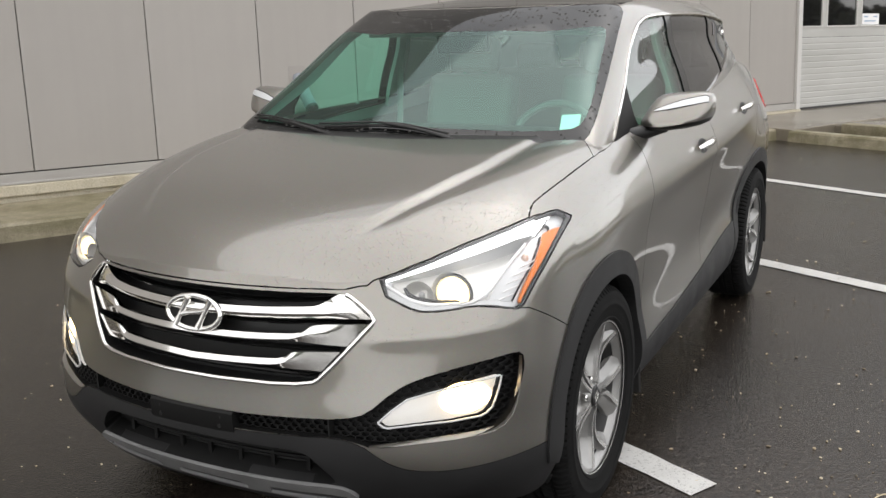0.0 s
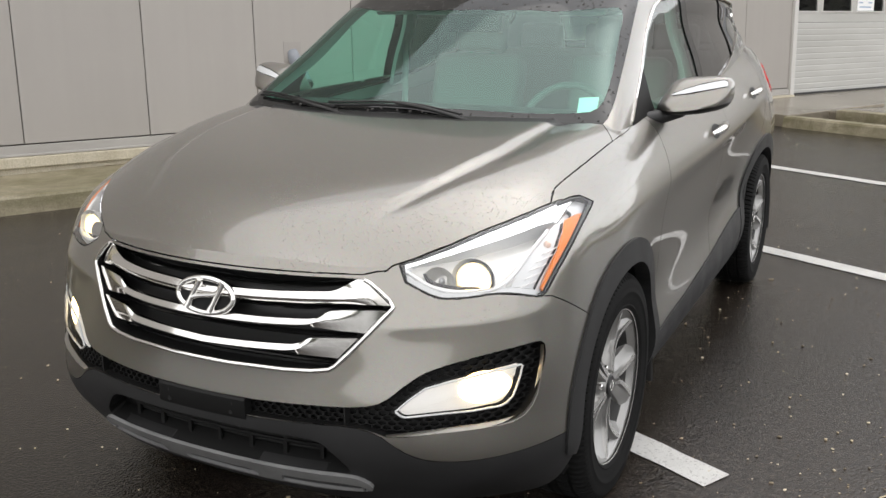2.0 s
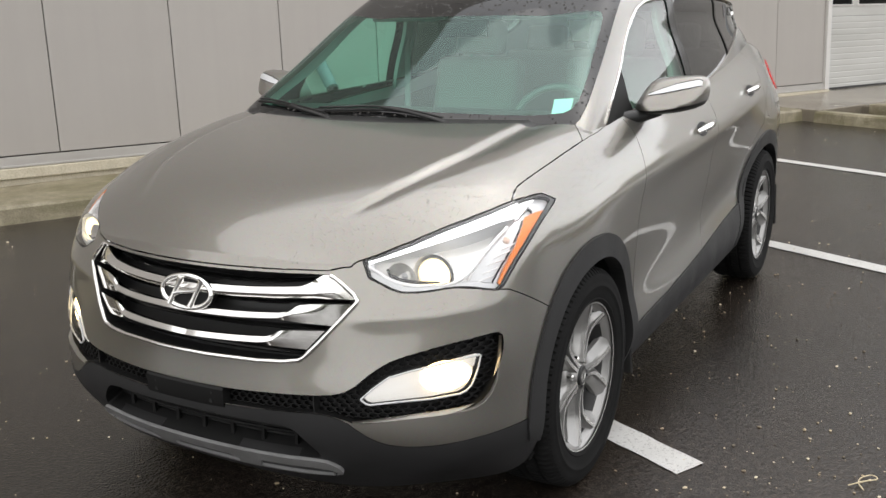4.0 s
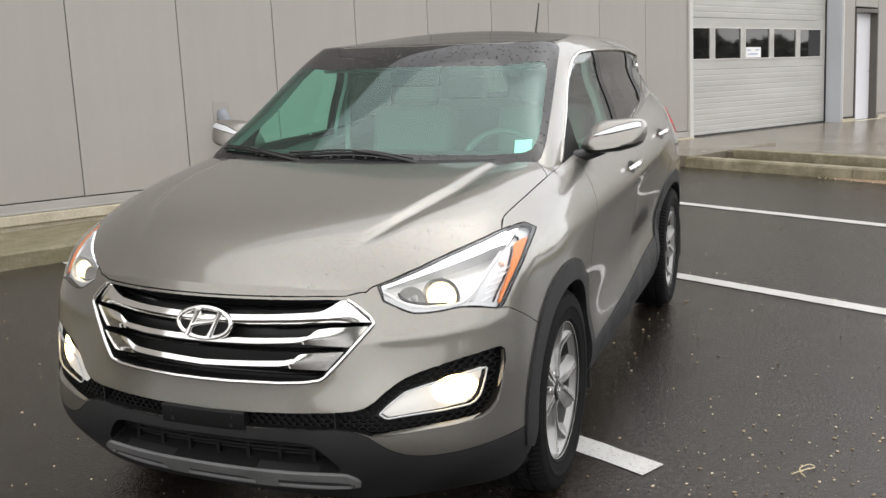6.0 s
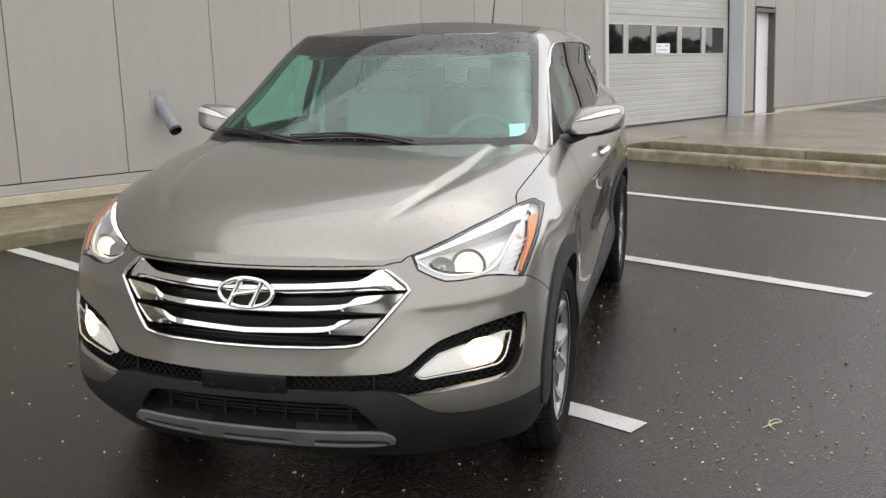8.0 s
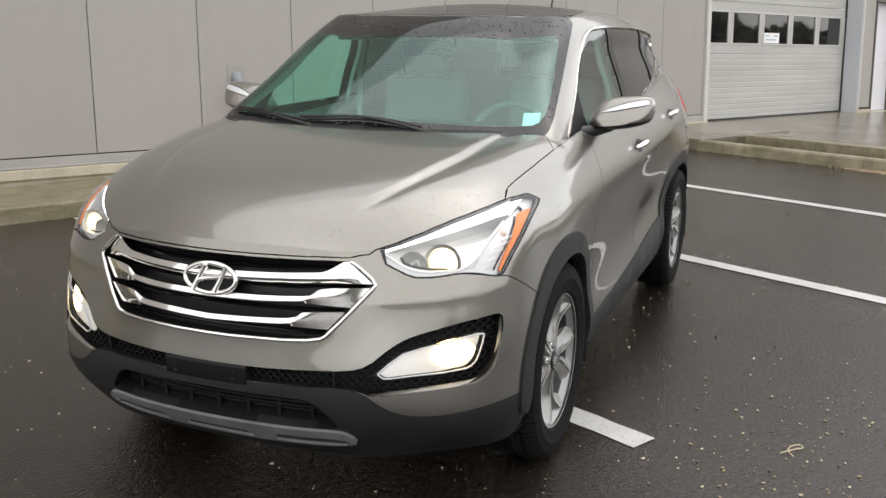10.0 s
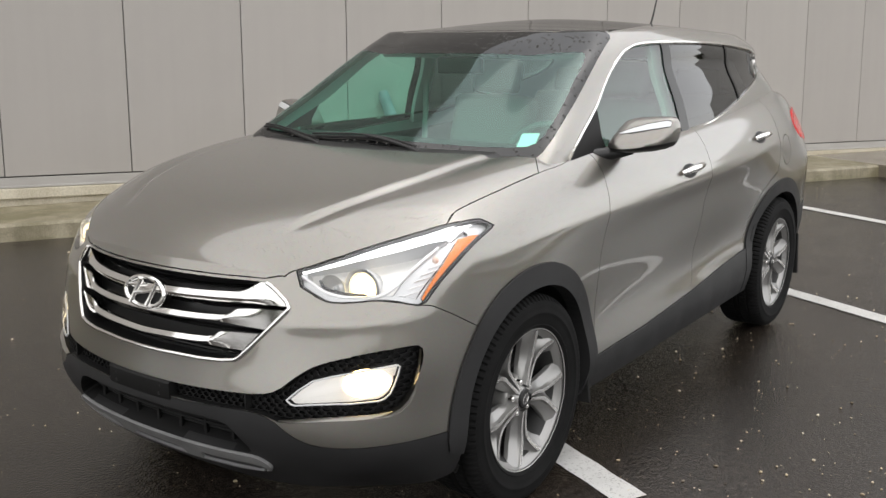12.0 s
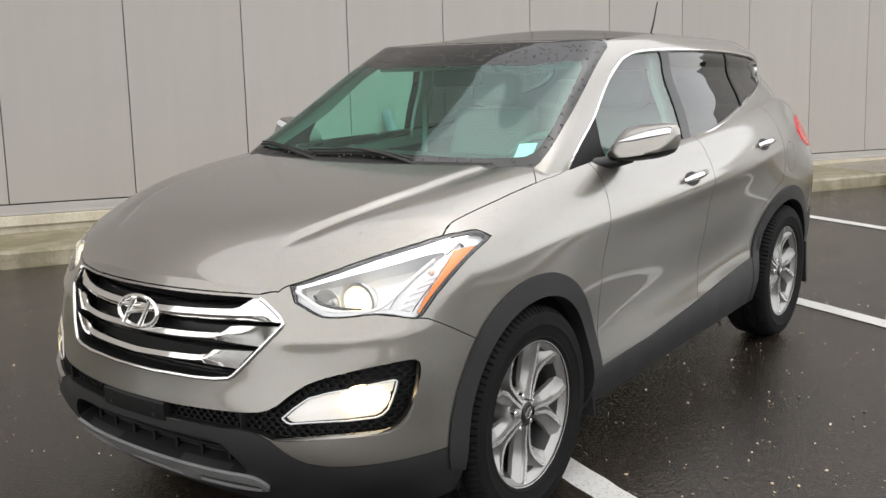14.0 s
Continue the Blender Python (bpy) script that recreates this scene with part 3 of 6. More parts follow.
BODY = [
    [(0, -.79, .225), (.26, -.78, .225), (.52, -.725, .225), (.705, -.62, .235), (.835, -.49, .235), (.865, -.33, .245), (.86, 0, .25), (.87, .45, .26), (.87, 1.4, .275), (.86, 2.3, .285), (.84, 2.75, .29), (.80, 3.20, .31), (.68, 3.48, .34), (.40, 3.60, .35), (0, 3.64, .35)],
    [(0, -.888, .355), (.26, -.872, .352), (.525, -.808, .345), (.752, -.690, .34), (.880, -.530, .345), (.918, -.345, .35), (.930, 0, .36), (.911, .45, .375), (.893, 1.4, .40), (.892, 2.3, .42), (.90, 2.75, .43), (.86, 3.22, .44), (.73, 3.54, .46), (.42, 3.68, .47), (0, 3.72, .47)],
    [(0, -.914, .49), (.26, -.897, .487), (.540, -.825, .48), (.764, -.698, .475), (.885, -.535, .485), (.923, -.33, .495), (.938, 0, .51), (.897, .45, .53), (.864, 1.4, .56), (.868, 2.3, .58), (.915, 2.75, .59), (.875, 3.23, .60), (.75, 3.56, .62), (.43, 3.71, .63), (0, 3.75, .63)],
    [(0, -.898, .62), (.26, -.878, .618), (.542, -.794, .61), (.762, -.680, .615), (.880, -.535, .635), (.918, -.315, .66), (.938, 0, .68), (.899, .45, .70), (.880, 1.4, .74), (.882, 2.3, .77), (.915, 2.75, .78), (.88, 3.24, .78), (.755, 3.57, .80), (.43, 3.72, .80), (0, 3.76, .80)],
    [(0, -.893, .75), (.26, -.868, .748), (.532, -.762, .74), (.742, -.660, .755), (.868, -.508, .79), (.907, -.275, .82), (.925, 0, .85), (.908, .45, .87), (.902, 1.4, .91), (.902, 2.3, .94), (.912, 2.75, .95), (.87, 3.24, .95), (.75, 3.55, .95), (.42, 3.70, .95), (0, 3.74, .95)],
    [(0, -.868, .845), (.26, -.842, .843), (.515, -.742, .835), (.713, -.626, .872), (.850, -.462, .913), (.886, -.245, .950), (.900, 0, .978), (.905, .45, .985), (.914, 1.4, 1.005), (.900, 2.3, 1.070), (.878, 2.75, 1.13), (.82, 3.20, 1.12), (.71, 3.50, 1.09), (.41, 3.64, 1.07), (0, 3.68, 1.07)],
    [(0, -.832, .908), (.26, -.805, .906), (.500, -.728, .900), (.674, -.572, .958), (.794, -.375, .996), (.828, -.19, 1.026), (.838, 0, 1.054), (.836, .45, 1.120), (.845, 1.4, 1.155), (.830, 2.3, 1.225), (.800, 2.75, 1.262), (.745, 3.16, 1.28), (.65, 3.42, 1.25), (.38, 3.56, 1.22), (0, 3.60, 1.22)],
]
# each row: the windshield's middle and its corner, then the pillar and the flank
CABIN = [
    [(0, .065, 1.06), (.70, .125, 1.055), (.793, .19, 1.05), (.806, .40, 1.05), (.812, .62, 1.05), (.820, 1.5, 1.08), (.805, 2.4, 1.12), (.77, 2.9, 1.14), (.68, 3.30, 1.14), (.40, 3.46, 1.14), (0, 3.50, 1.14)],
    [(0, .225, 1.17), (.700, .286, 1.168), (.779, .345, 1.16), (.790, .53, 1.162), (.794, .76, 1.165), (.800, 1.5, 1.19), (.785, 2.4, 1.23), (.745, 2.88, 1.25), (.655, 3.25, 1.25), (.39, 3.40, 1.25), (0, 3.43, 1.25)],
    [(0, .465, 1.3356), (.655, .536, 1.331), (.717, .645, 1.325), (.731, .79, 1.327), (.738, .98, 1.33), (.755, 1.5, 1.35), (.748, 2.4, 1.365), (.715, 2.82, 1.37), (.62, 3.14, 1.37), (.36, 3.27, 1.37), (0, 3.29, 1.37)],
    [(0, .705, 1.4928), (.622, .802, 1.485), (.676, .905, 1.475), (.689, 1.01, 1.477), (.695, 1.14, 1.48), (.709, 1.5, 1.49), (.703, 2.4, 1.485), (.67, 2.78, 1.48), (.57, 3.05, 1.48), (.33, 3.15, 1.48), (0, 3.17, 1.48)],
    [(0, .880, 1.5985), (.592, .989, 1.586), (.632, 1.075, 1.579), (.648, 1.155, 1.583), (.658, 1.25, 1.588), (.677, 1.52, 1.602), (.672, 2.4, 1.588), (.635, 2.78, 1.578), (.53, 3.03, 1.574), (.30, 3.13, 1.58), (0, 3.15, 1.585)],
    [(0, .940, 1.626), (.560, 1.045, 1.625), (.592, 1.125, 1.625), (.609, 1.20, 1.629), (.620, 1.28, 1.632), (.630, 1.55, 1.644), (.612, 2.4, 1.636), (.580, 2.75, 1.624), (.48, 3.00, 1.608), (.28, 3.12, 1.614), (0, 3.14, 1.618)],
]
# the glass between middle and corner bends evenly
CABIN = [[tuple(m[k] + (c[k] - m[k]) * (f if k == 0 else f * f) for k in range(3)) for f in (0, .25, .5, .75)] + [c] + rest for m, c, *rest in CABIN]


def smooth01(v):
    v = np.clip(v, 0, 1)
    return v * v * (3 - 2 * v)


def lid(edge, n, crown, power):
    """Rows from the shell's top edge to the middle plane, crowned by crown(y) metres."""
    w = np.linspace(1, 0, n)
    w[-1] = 0
    out = np.empty((n,) + edge.shape)
    rate = power(edge[:, 1])
    for i, k in enumerate(w):
        out[i, :, 0], out[i, :, 1] = edge[:, 0] * k, edge[:, 1]
        out[i, :, 2] = edge[:, 2] + crown(edge) * (1 - k**rate)
    return out


def body_grid():
    side = sheet(BODY, 0.022, 72)
    x, y, z = side[..., 0], side[..., 1], side[..., 2]
    # sharp crease along the doors
    along = smooth01((y - 0.25) / 0.5) * smooth01((2.75 - y) / 0.5)
    dz = z - np.interp(y, (0.5, 1.15, 1.96, 2.4), (0.972, 0.994, 1.024, 1.050))
    side[..., 0] += 0.009 * along * np.exp(-np.abs(dz) / 0.030)
    # crease across the bumper below the lamps
    brow = smooth01((-0.35 - y) / 0.2) * smooth01((np.abs(x) - 0.45) / 0.15)
    side[..., 1] -= 0.007 * brow * np.exp(-np.abs(z - 0.748 - 0.10 * (np.abs(x) - 0.55)) / 0.03)
    top = lid(side[-1], 100, hood_crown, lambda yy: 2.0 + 9.0 * smooth01((yy + 0.80) / 1.05))
    X, Y = top[..., 0], top[..., 1]
    # a sharp ridge along the hood: a narrow fall, then a blade that rises back
    ridge = np.interp(Y, (-0.63, -0.51, -0.40, -0.17, 0.20), (0.392, 0.454, 0.505, 0.562, 0.590))
    blade = np.interp(Y, (-0.63, -0.47, -0.31, -0.05, 0.20), (0.420, 0.500, 0.585, 0.650, 0.655))
    fade = smooth01((Y + 0.68) / 0.16) * smooth01((0.34 - Y) / 0.14)
    top[..., 2] += 0.0155 * fade * (smooth01((X - blade + 0.055) / 0.105) - smooth01((X - ridge + 0.022) / 0.044))
    out = np.concatenate([side, top[1:]], 0)
    # rounds the shoulder where side and top meet, behind the lamps
    keep = smooth01((out[..., 1] + 0.30) / 0.25)[..., None]
    k0, k1 = 58, 96
    for _ in range(26):
        mid = out[k0:k1]
        soft = 0.25 * out[k0 - 1:k1 - 1] + 0.5 * mid + 0.25 * out[k0 + 1:k1 + 1]
        out[k0:k1] = mid + (soft - mid) * keep[k0:k1]
    return out


# the hood's slope in its middle plane, in degrees, from the lip to the cowl
HOOD_Y = (-0.832, -0.78, -0.72, -0.65, -0.58, -0.5, -0.4, -0.3, -0.2, -0.1, 0.0, 0.1, 0.3)
HOOD_A = (31, 34, 31, 25.5, 20, 15, 11.5, 10, 9, 8, 7, 6, 5)


def hood_crown(edge):
    """How far the middle stands over the edge."""
    ys = np.linspace(-0.832, 0.3, 200)
    rise = np.tan(np.radians(np.interp(ys, HOOD_Y, HOOD_A)))
    zs = 0.908 + np.r_[0, np.cumsum((rise[1:] + rise[:-1]) / 2 * np.diff(ys))]
    y = edge[:, 1]
    return np.where(y < 0.3, np.interp(y, ys, zs) - edge[:, 2], np.interp(y, (0.3, 0.5, 3.0, 3.6), (0.08, 0.07, 0.06, 0.02)))


def cabin_grid():
    side = sheet(CABIN, 0.03, 36)
    top = lid(side[-1], 14, lambda e: np.interp(e[:, 1], (0.95, 1.1, 1.6, 2.3, 3.1), (0.0, 0.018, 0.048, 0.048, 0.035)), lambda yy: 2.0)
    return np.concatenate([side, top[1:]], 0)


def grid_mesh(grid):
    bm = bmesh.new()
    vs = [[bm.verts.new(p) for p in row] for row in grid.tolist()]
    for a, b in zip(vs, vs[1:]):
        for i in range(len(a) - 1):
            bm.faces.new((a[i], a[i + 1], b[i + 1], b[i]))
    bmesh.ops.remove_doubles(bm, verts=bm.verts[:], dist=0.0004)
    bmesh.ops.dissolve_degenerate(bm, edges=bm.edges[:], dist=0.0002)
    return bm


# ---- the car: cutting panels out of the shells ----
class Shell:
    def __init__(self, grid):
        self.bm = grid_mesh(grid)
        bm = self.bm
        bm.normal_update()
        self.nrm = bm.verts.layers.float_vector.new("nrm")
        self.reg = bm.faces.layers.int.new("reg")
        for v in bm.verts:
            n = v.normal.copy()
            if abs(v.co.x) < 1e-5:
                v.co.x, n.x = 0, 0
            v[self.nrm] = n.normalized()


def rounded(pts, times=2, closed=True):
    """Corner cutting: turns a coarse outline into a smooth one."""
    for _ in range(times):
        out = []
        n = len(pts)
        for i in range(n if closed else n - 1):
            a, b = pts[i], pts[(i + 1) % n]
            out += [tuple(0.75 * p + 0.25 * q for p, q in zip(a, b)), tuple(0.25 * p + 0.75 * q for p, q in zip(a, b))]
        pts = out if closed else [pts[0]] + out + [pts[-1]]
    return pts


def inside(p, poly):
    hit, n = False, len(poly)
    for i in range(n):
        (x0, y0), (x1, y1) = poly[i - 1], poly[i]
        if (y0 > p[1]) != (y1 > p[1]) and p[0] < (x1 - x0) * (p[1] - y0) / (y1 - y0) + x0:
            hit = not hit
    return hit


def inset(poly, d):
    """The outline moved inwards by d (outwards if negative)."""
    n = len(poly)
    area = sum(poly[i - 1][0] * poly[i][1] - poly[i][0] * poly[i - 1][1] for i in range(n))
    s = 1 if area > 0 else -1
    out = []
    for i in range(n):
        a, p, b = Vector(poly[i - 1]), Vector(poly[i]), Vector(poly[(i + 1) % n])
        e, f = (p - a).normalized(), (b - p).normalized()
        m = (Vector((-e.y, e.x)) + Vector((-f.y, f.x))) * s
        k = max(0.4, m.length / 2)
        out.append(tuple(p + m.normalized() * (d / k)))
    return out


AXES = {"xz": (0, 2), "yz": (1, 2), "xy": (0, 1)}
DEPTH = {"xz": Vector((0, 1, 0)), "yz": Vector((1, 0, 0)), "xy": Vector((0, 0, 1))}


def cut(sh, view, poly, rid, keep=None, only=(0,), steep=1.1):
    """Cuts the shell along an outline seen along an axis, and gives the faces inside the number rid."""
    bm, (i, j), deep = sh.bm, AXES[view], DEPTH[view]
    us, vs = [p[0] for p in poly], [p[1] for p in poly]
    lo, hi = (min(us) - 0.06, min(vs) - 0.06), (max(us) + 0.06, max(vs) + 0.06)

    def near(f):
        c = f.calc_center_median()
        return lo[0] < c[i] < hi[0] and lo[1] < c[j] < hi[1] and (keep is None or keep(c)) and f[sh.reg] in only and f.normal.z < steep

    cand = {f for f in bm.faces if near(f)}
    n = len(poly)
    for k in range(n):
        a, b = poly[k], poly[(k + 1) % n]
        d = Vector((b[0] - a[0], b[1] - a[1]))
        if d.length < 1e-6:
            continue
        e = 0.002
        x0, x1, y0, y1 = min(a[0], b[0]) - e, max(a[0], b[0]) + e, min(a[1], b[1]) - e, max(a[1], b[1]) + e
        sub = []
        for f in cand:
            if not f.is_valid:
                continue
            cs = [v.co for v in f.verts]
            if max(c[i] for c in cs) > x0 and min(c[i] for c in cs) < x1 and max(c[j] for c in cs) > y0 and min(c[j] for c in cs) < y1:
                sub.append(f)
        if not sub:
            continue
        t, co = Vector((0, 0, 0)), Vector((0, 0, 0))
        t[i], t[j], co[i], co[j] = d.x, d.y, a[0], a[1]
        geom = sub + list({x for f in sub for x in f.edges}) + list({x for f in sub for x in f.verts})
        res = bmesh.ops.bisect_plane(bm, geom=geom, dist=1e-6, plane_co=co, plane_no=t.cross(deep).normalized())
        for v in res["geom_cut"]:
            if isinstance(v, bmesh.types.BMVert):
                cand.update(v.link_faces)
        cand = {f for f in cand if f.is_valid}
    for f in cand:
        if f.is_valid and f[sh.reg] in only and f.normal.z < steep:
            c = f.calc_center_median()
            if (keep is None or keep(c)) and inside((c[i], c[j]), poly):
                f[sh.reg] = rid


def assign(sh, rid, test, only=(0,)):
    for f in sh.bm.faces:
        if f[sh.reg] in only and test(f.calc_center_median()):
            f[sh.reg] = rid


def panel_data(sh, rids, gap, lip, offset, only_lip, swell):
    reg, nrm = sh.reg, sh.nrm
    faces = [f for f in sh.bm.faces if f[reg] in rids]
    inset_dir, idx, pos, nor, polys = {}, {}, [], [], []
    fs = set(faces)
    edges = []
    for f in faces:
        for lp in f.loops:
            e = lp.edge
            if any(o in fs for o in e.link_faces if o is not f):
                continue
            a, b = lp.vert, lp.link_loop_next.vert
            if abs(a.co.x) < 1e-4 and abs(b.co.x) < 1e-4:
                continue
            edges.append((a, b))
            t = (b.co - a.co).normalized()
            d = f.calc_center_median() - (a.co + b.co) / 2
            d = (d - t * d.dot(t)).normalized()
            for v in (a, b):
                inset_dir[v] = inset_dir.get(v, Vector()) + d
    def vert(p, n):
        pos.append(Vector(p))
        nor.append(Vector(n))
        return len(pos) - 1
    for f in faces:
        for v in f.verts:
            if v not in idx:
                n = Vector(v[nrm])
                p = v.co + n * offset
                if v in inset_dir and inset_dir[v].length > 1e-6:
                    d = inset_dir[v].normalized()
                    if abs(v.co.x) < 1e-4:
                        d.x = 0
                    p = p + d * gap
                elif swell:
                    p = p + n * swell
                idx[v] = vert(p, n)
        if not only_lip:
            polys.append([idx[v] for v in f.verts])
    if lip:
        rim = {}
        for a, b in edges:
            q = []
            for v in (a, b):
                if v not in rim:
                    n, d = Vector(v[nrm]), -inset_dir[v]
                    d = d.normalized() if d.length > 1e-6 else n
                    p = pos[idx[v]]
                    rim[v] = (vert(p, d), vert(p - n * lip, d))
                q.append(rim[v])
            polys.append([q[1][0], q[0][0], q[0][1], q[1][1]])
    return pos, nor, polys


def panel_obj(name, pos, nor, polys, mats, parent, label, sign, both):
    n = len(pos)
    if both:
        twin = [k if abs(pos[k].x) < 1e-4 else None for k in range(n)]
        extra_p, extra_n = [], []
        for k in range(n):
            if twin[k] is None:
                twin[k] = n + len(extra_p)
                extra_p.append(Vector((-pos[k].x, pos[k].y, pos[k].z)))
                extra_n.append(Vector((-nor[k].x, nor[k].y, nor[k].z)))
        P, N = pos + extra_p, nor + extra_n
        F = polys + [[twin[k] for k in p][::-1] for p in polys]
    elif sign < 0:
        P, N = [Vector((-p.x, p.y, p.z)) for p in pos], [Vector((-p.x, p.y, p.z)) for p in nor]
        F = [p[::-1] for p in polys]
    else:
        P, N, F = pos, nor, polys
    used = sorted({k for f in F for k in f})
    new_at = {k: i for i, k in enumerate(used)}
    me = bpy.data.meshes.new(name)
    me.from_pydata([P[k] for k in used], [], [[new_at[k] for k in f] for f in F])
    me.materials.append(mats)
    me.shade_smooth()
    me.normals_split_custom_set_from_vertices([N[k].normalized() for k in used])
    ob = new(name, me)
    ob.parent = parent
    if label:
        ob["label"] = label
    return ob


def panel(name, sh, rids, mat, parent, label="", both=False, gap=0.0016, lip=0.012, offset=0.0, only_lip=False, swell=0.0):
    """A panel out of the numbered faces: one across the car (both), or a pair; its edges turn inwards by lip."""
    rids = rids if isinstance(rids, (list, tuple)) else (rids,)
    data = panel_data(sh, rids, gap, lip, offset, only_lip, swell)
    parents = parent if isinstance(parent, (list, tuple)) else (parent, parent)
    if both:
        return panel_obj(name, *data, mat, parents[0], label, 1, True)
    return [panel_obj(name, *data, mat, q, label, s, False) for s, q in zip((1, -1), parents)]


def lathe(bm, prof, seg=48, axis="x"):
    """Turns a profile of (radius, along) about the x axis."""
    rings = []
    for r, a in prof:
        rings.append([bm.verts.new((a, r * math.cos(2 * math.pi * k / seg), r * math.sin(2 * math.pi * k / seg))) for k in range(seg)])
    for p, q in zip(rings, rings[1:]):
        for k in range(seg):
            bm.faces.new((p[k], p[(k + 1) % seg], q[(k + 1) % seg], q[k]))
    return bm


def mirrored(bm):
    """Adds the mirror image across the middle plane."""
    geo = bmesh.ops.duplicate(bm, geom=bm.verts[:] + bm.edges[:] + bm.faces[:])["geom"]
    for v in geo:
        if isinstance(v, bmesh.types.BMVert):
            v.co.x = -v.co.x
    return bm


def ball(bm, c, r, squash=(1, 1, 1), seg=16):
    m = Matrix.Translation(c) @ Matrix.Diagonal((*[r * s for s in squash], 1))
    bmesh.ops.create_uvsphere(bm, u_segments=seg, v_segments=seg // 2, radius=1.0, matrix=m)
    return bm


# ---- the car: panels ----
from mathutils.bvhtree import BVHTree

car = empty("suv", TILT, "parked grey-bronze metallic sport utility car with lit lamps", "car")
body = Shell(body_grid())
cabin = Shell(cabin_grid())
HOLE, ARCH, LOWER, INTAKE, SKID, SLOT, MESHES, GRILLE, LAMP, HOOD, COWL, BUMPER, FENDER, FDOOR, RDOOR, QUARTER, RBUMPER, TAIL, FUEL, SILL, GUIDE, AMB, ARCH2, STRIP, BASE = range(1, 26)
WHEEL_Y, WHEEL_Z = (0.0, 2.70), 0.365


def arc(cy, cz, r, a0, a1, n):
    return [(cy + r * math.cos(radians(a0 + (a1 - a0) * k / n)), cz + r * math.sin(radians(a0 + (a1 - a0) * k / n))) for k in range(n + 1)]


side = lambda c: c.x > 0.55 and c.z < 1.3
for cy in WHEEL_Y:
    cut(body, "yz", arc(cy, WHEEL_Z, 0.408, -20, 200, 44) + [(cy - 0.39, 0.0), (cy + 0.39, 0.0)], HOLE, lambda c: c.x > 0.5)
    cut(body, "yz", arc(cy, WHEEL_Z, 0.484, 3, 177, 40) + ([(cy - 0.47, 0.0), (cy + 0.45, 0.0)] if cy else [(cy - 0.472, 0.345), (cy - 0.40, 0.318), (cy - 0.38, 0.0), (cy + 0.45, 0.0)]), ARCH2 if cy else ARCH, lambda c: c.x > 0.6)

clad = rounded([(-0.3, .484), (.14, .484), (.32, .488), (.45, .492), (.515, .474), (.550, .446), (.592, .418), (.640, .402), (.72, .398), (.823, .406), (.903, .417), (1.0, .425), (1.0, .1), (-0.3, .1)], 1)
intake = rounded([(-0.3, .452), (.278, .447), (.350, .443), (.382, .424), (.440, .350), (.40, .344), (.308, .340), (-0.3, .338)], 1)
skid = rounded([(-0.3, .338), (.308, .340), (.42, .342), (.455, .336), (.482, .310), (.47, .285), (.30, .270), (-0.3, .264)], 1)
mesh_open = rounded([(-0.3, .531), (.128, .532), (.331, .537), (.470, .541), (.525, .557), (.578, .609), (.629, .643), (.742, .679), (.838, .699), (.862, .698), (.868, .66), (.864, .615), (.852, .549), (.829, .509), (.783, .491), (.68, .484), (.545, .466), (.512, .480), (.444, .495), (.353, .492), (.139, .489), (-0.3, .487)], 1)
grille = rounded([(-0.3, .870), (.2, .871), (.322, .869), (.438, .868), (.462, .856), (.524, .803), (.512, .782), (.402, .650), (.372, .630), (.222, .625), (-0.3, .620)], 1)
lamp = rounded([(.494, .892), (.524, .905), (.554, .917), (.62, .945), (.664, .964), (.716, .985), (.76, 1.002), (.79, 1.014), (.811, 1.023), (.829, 1.024), (.847, 1.016), (.861, 1.003), (.875, .957), (.876, .912), (.862, .85), (.852, .811), (.831, .815), (.79, .828), (.742, .830), (.705, .823), (.653, .819), (.618, .821), (.552, .852), (.506, .880)], 1)
hood = [(-0.3, -1.0), (.26, -1.0), (.486, -.80), (.496, -.733), (.554, -.688), (.621, -.622), (.663, -.567), (.716, -.485), (.760, -.403), (.789, -.331), (.779, -.298), (.776, -.270), (.780, -.205), (.791, -.037), (.796, .10), (.798, .204), (.738, .283), (.687, .236), (.60, .190), (.517, .158), (.40, .132), (.27, .115), (.12, .098), (-0.3, .085)]
cut(body, "xy", hood, HOOD, lambda c: c.z > 0.885)
cut(body, "xz", [(-.3, .879), (.2, .880), (.440, .878), (.470, .885), (.497, .895), (.497, 1.1), (-.3, 1.1)], HOOD, lambda c: c.y < -0.6)
cut(body, "xy", [(.789, -.331), (.811, -.268), (.829, -.208), (.859, -.176), (.90, -.05), (.60, -.05), (.745, -.22), (.776, -.270)], FENDER, lambda c: c.z > 0.96)
cut(body, "xy", [(.798, .204), (.798, .36), (.792, .46), (.70, .46), (.70, .30), (.738, .283)], BASE, lambda c: c.z > 1.0)
cut(body, "xz", [p if p[0] > .80 or p[1] < .87 + (p[0] - .48) * .4 - .012 else (p[0], p[1] + .035) for p in lamp], LAMP, lambda c: c.y < -0.12)
cut(body, "xz", grille, GRILLE, lambda c: c.y < -0.4)
cut(body, "xz", mesh_open, MESHES, lambda c: c.y < -0.4)
cut(body, "xz", intake, INTAKE, lambda c: c.y < -0.4)
cut(body, "xz", skid, SKID, lambda c: c.y < -0.4)
cut(body, "xz", [(-0.3, .301), (.105, .302), (.128, .289), (.124, .277), (-0.3, .275)], SLOT, lambda c: c.y < -0.4, only=(SKID,))
cut(body, "xz", [(.218, .306), (.40, .310), (.444, .306), (.462, .294), (.450, .286), (.205, .278)], SLOT, lambda c: c.y < -0.4, only=(SKID,))
cut(body, "xz", clad, LOWER, lambda c: c.y < -0.25)
cut(body, "yz", [(0.36, 0.0), (0.36, .398), (.94, .408), (1.46, .446), (2.1, .506), (2.5, .545), (2.5, 0.0)], SILL, lambda c: c.x > 0.4)
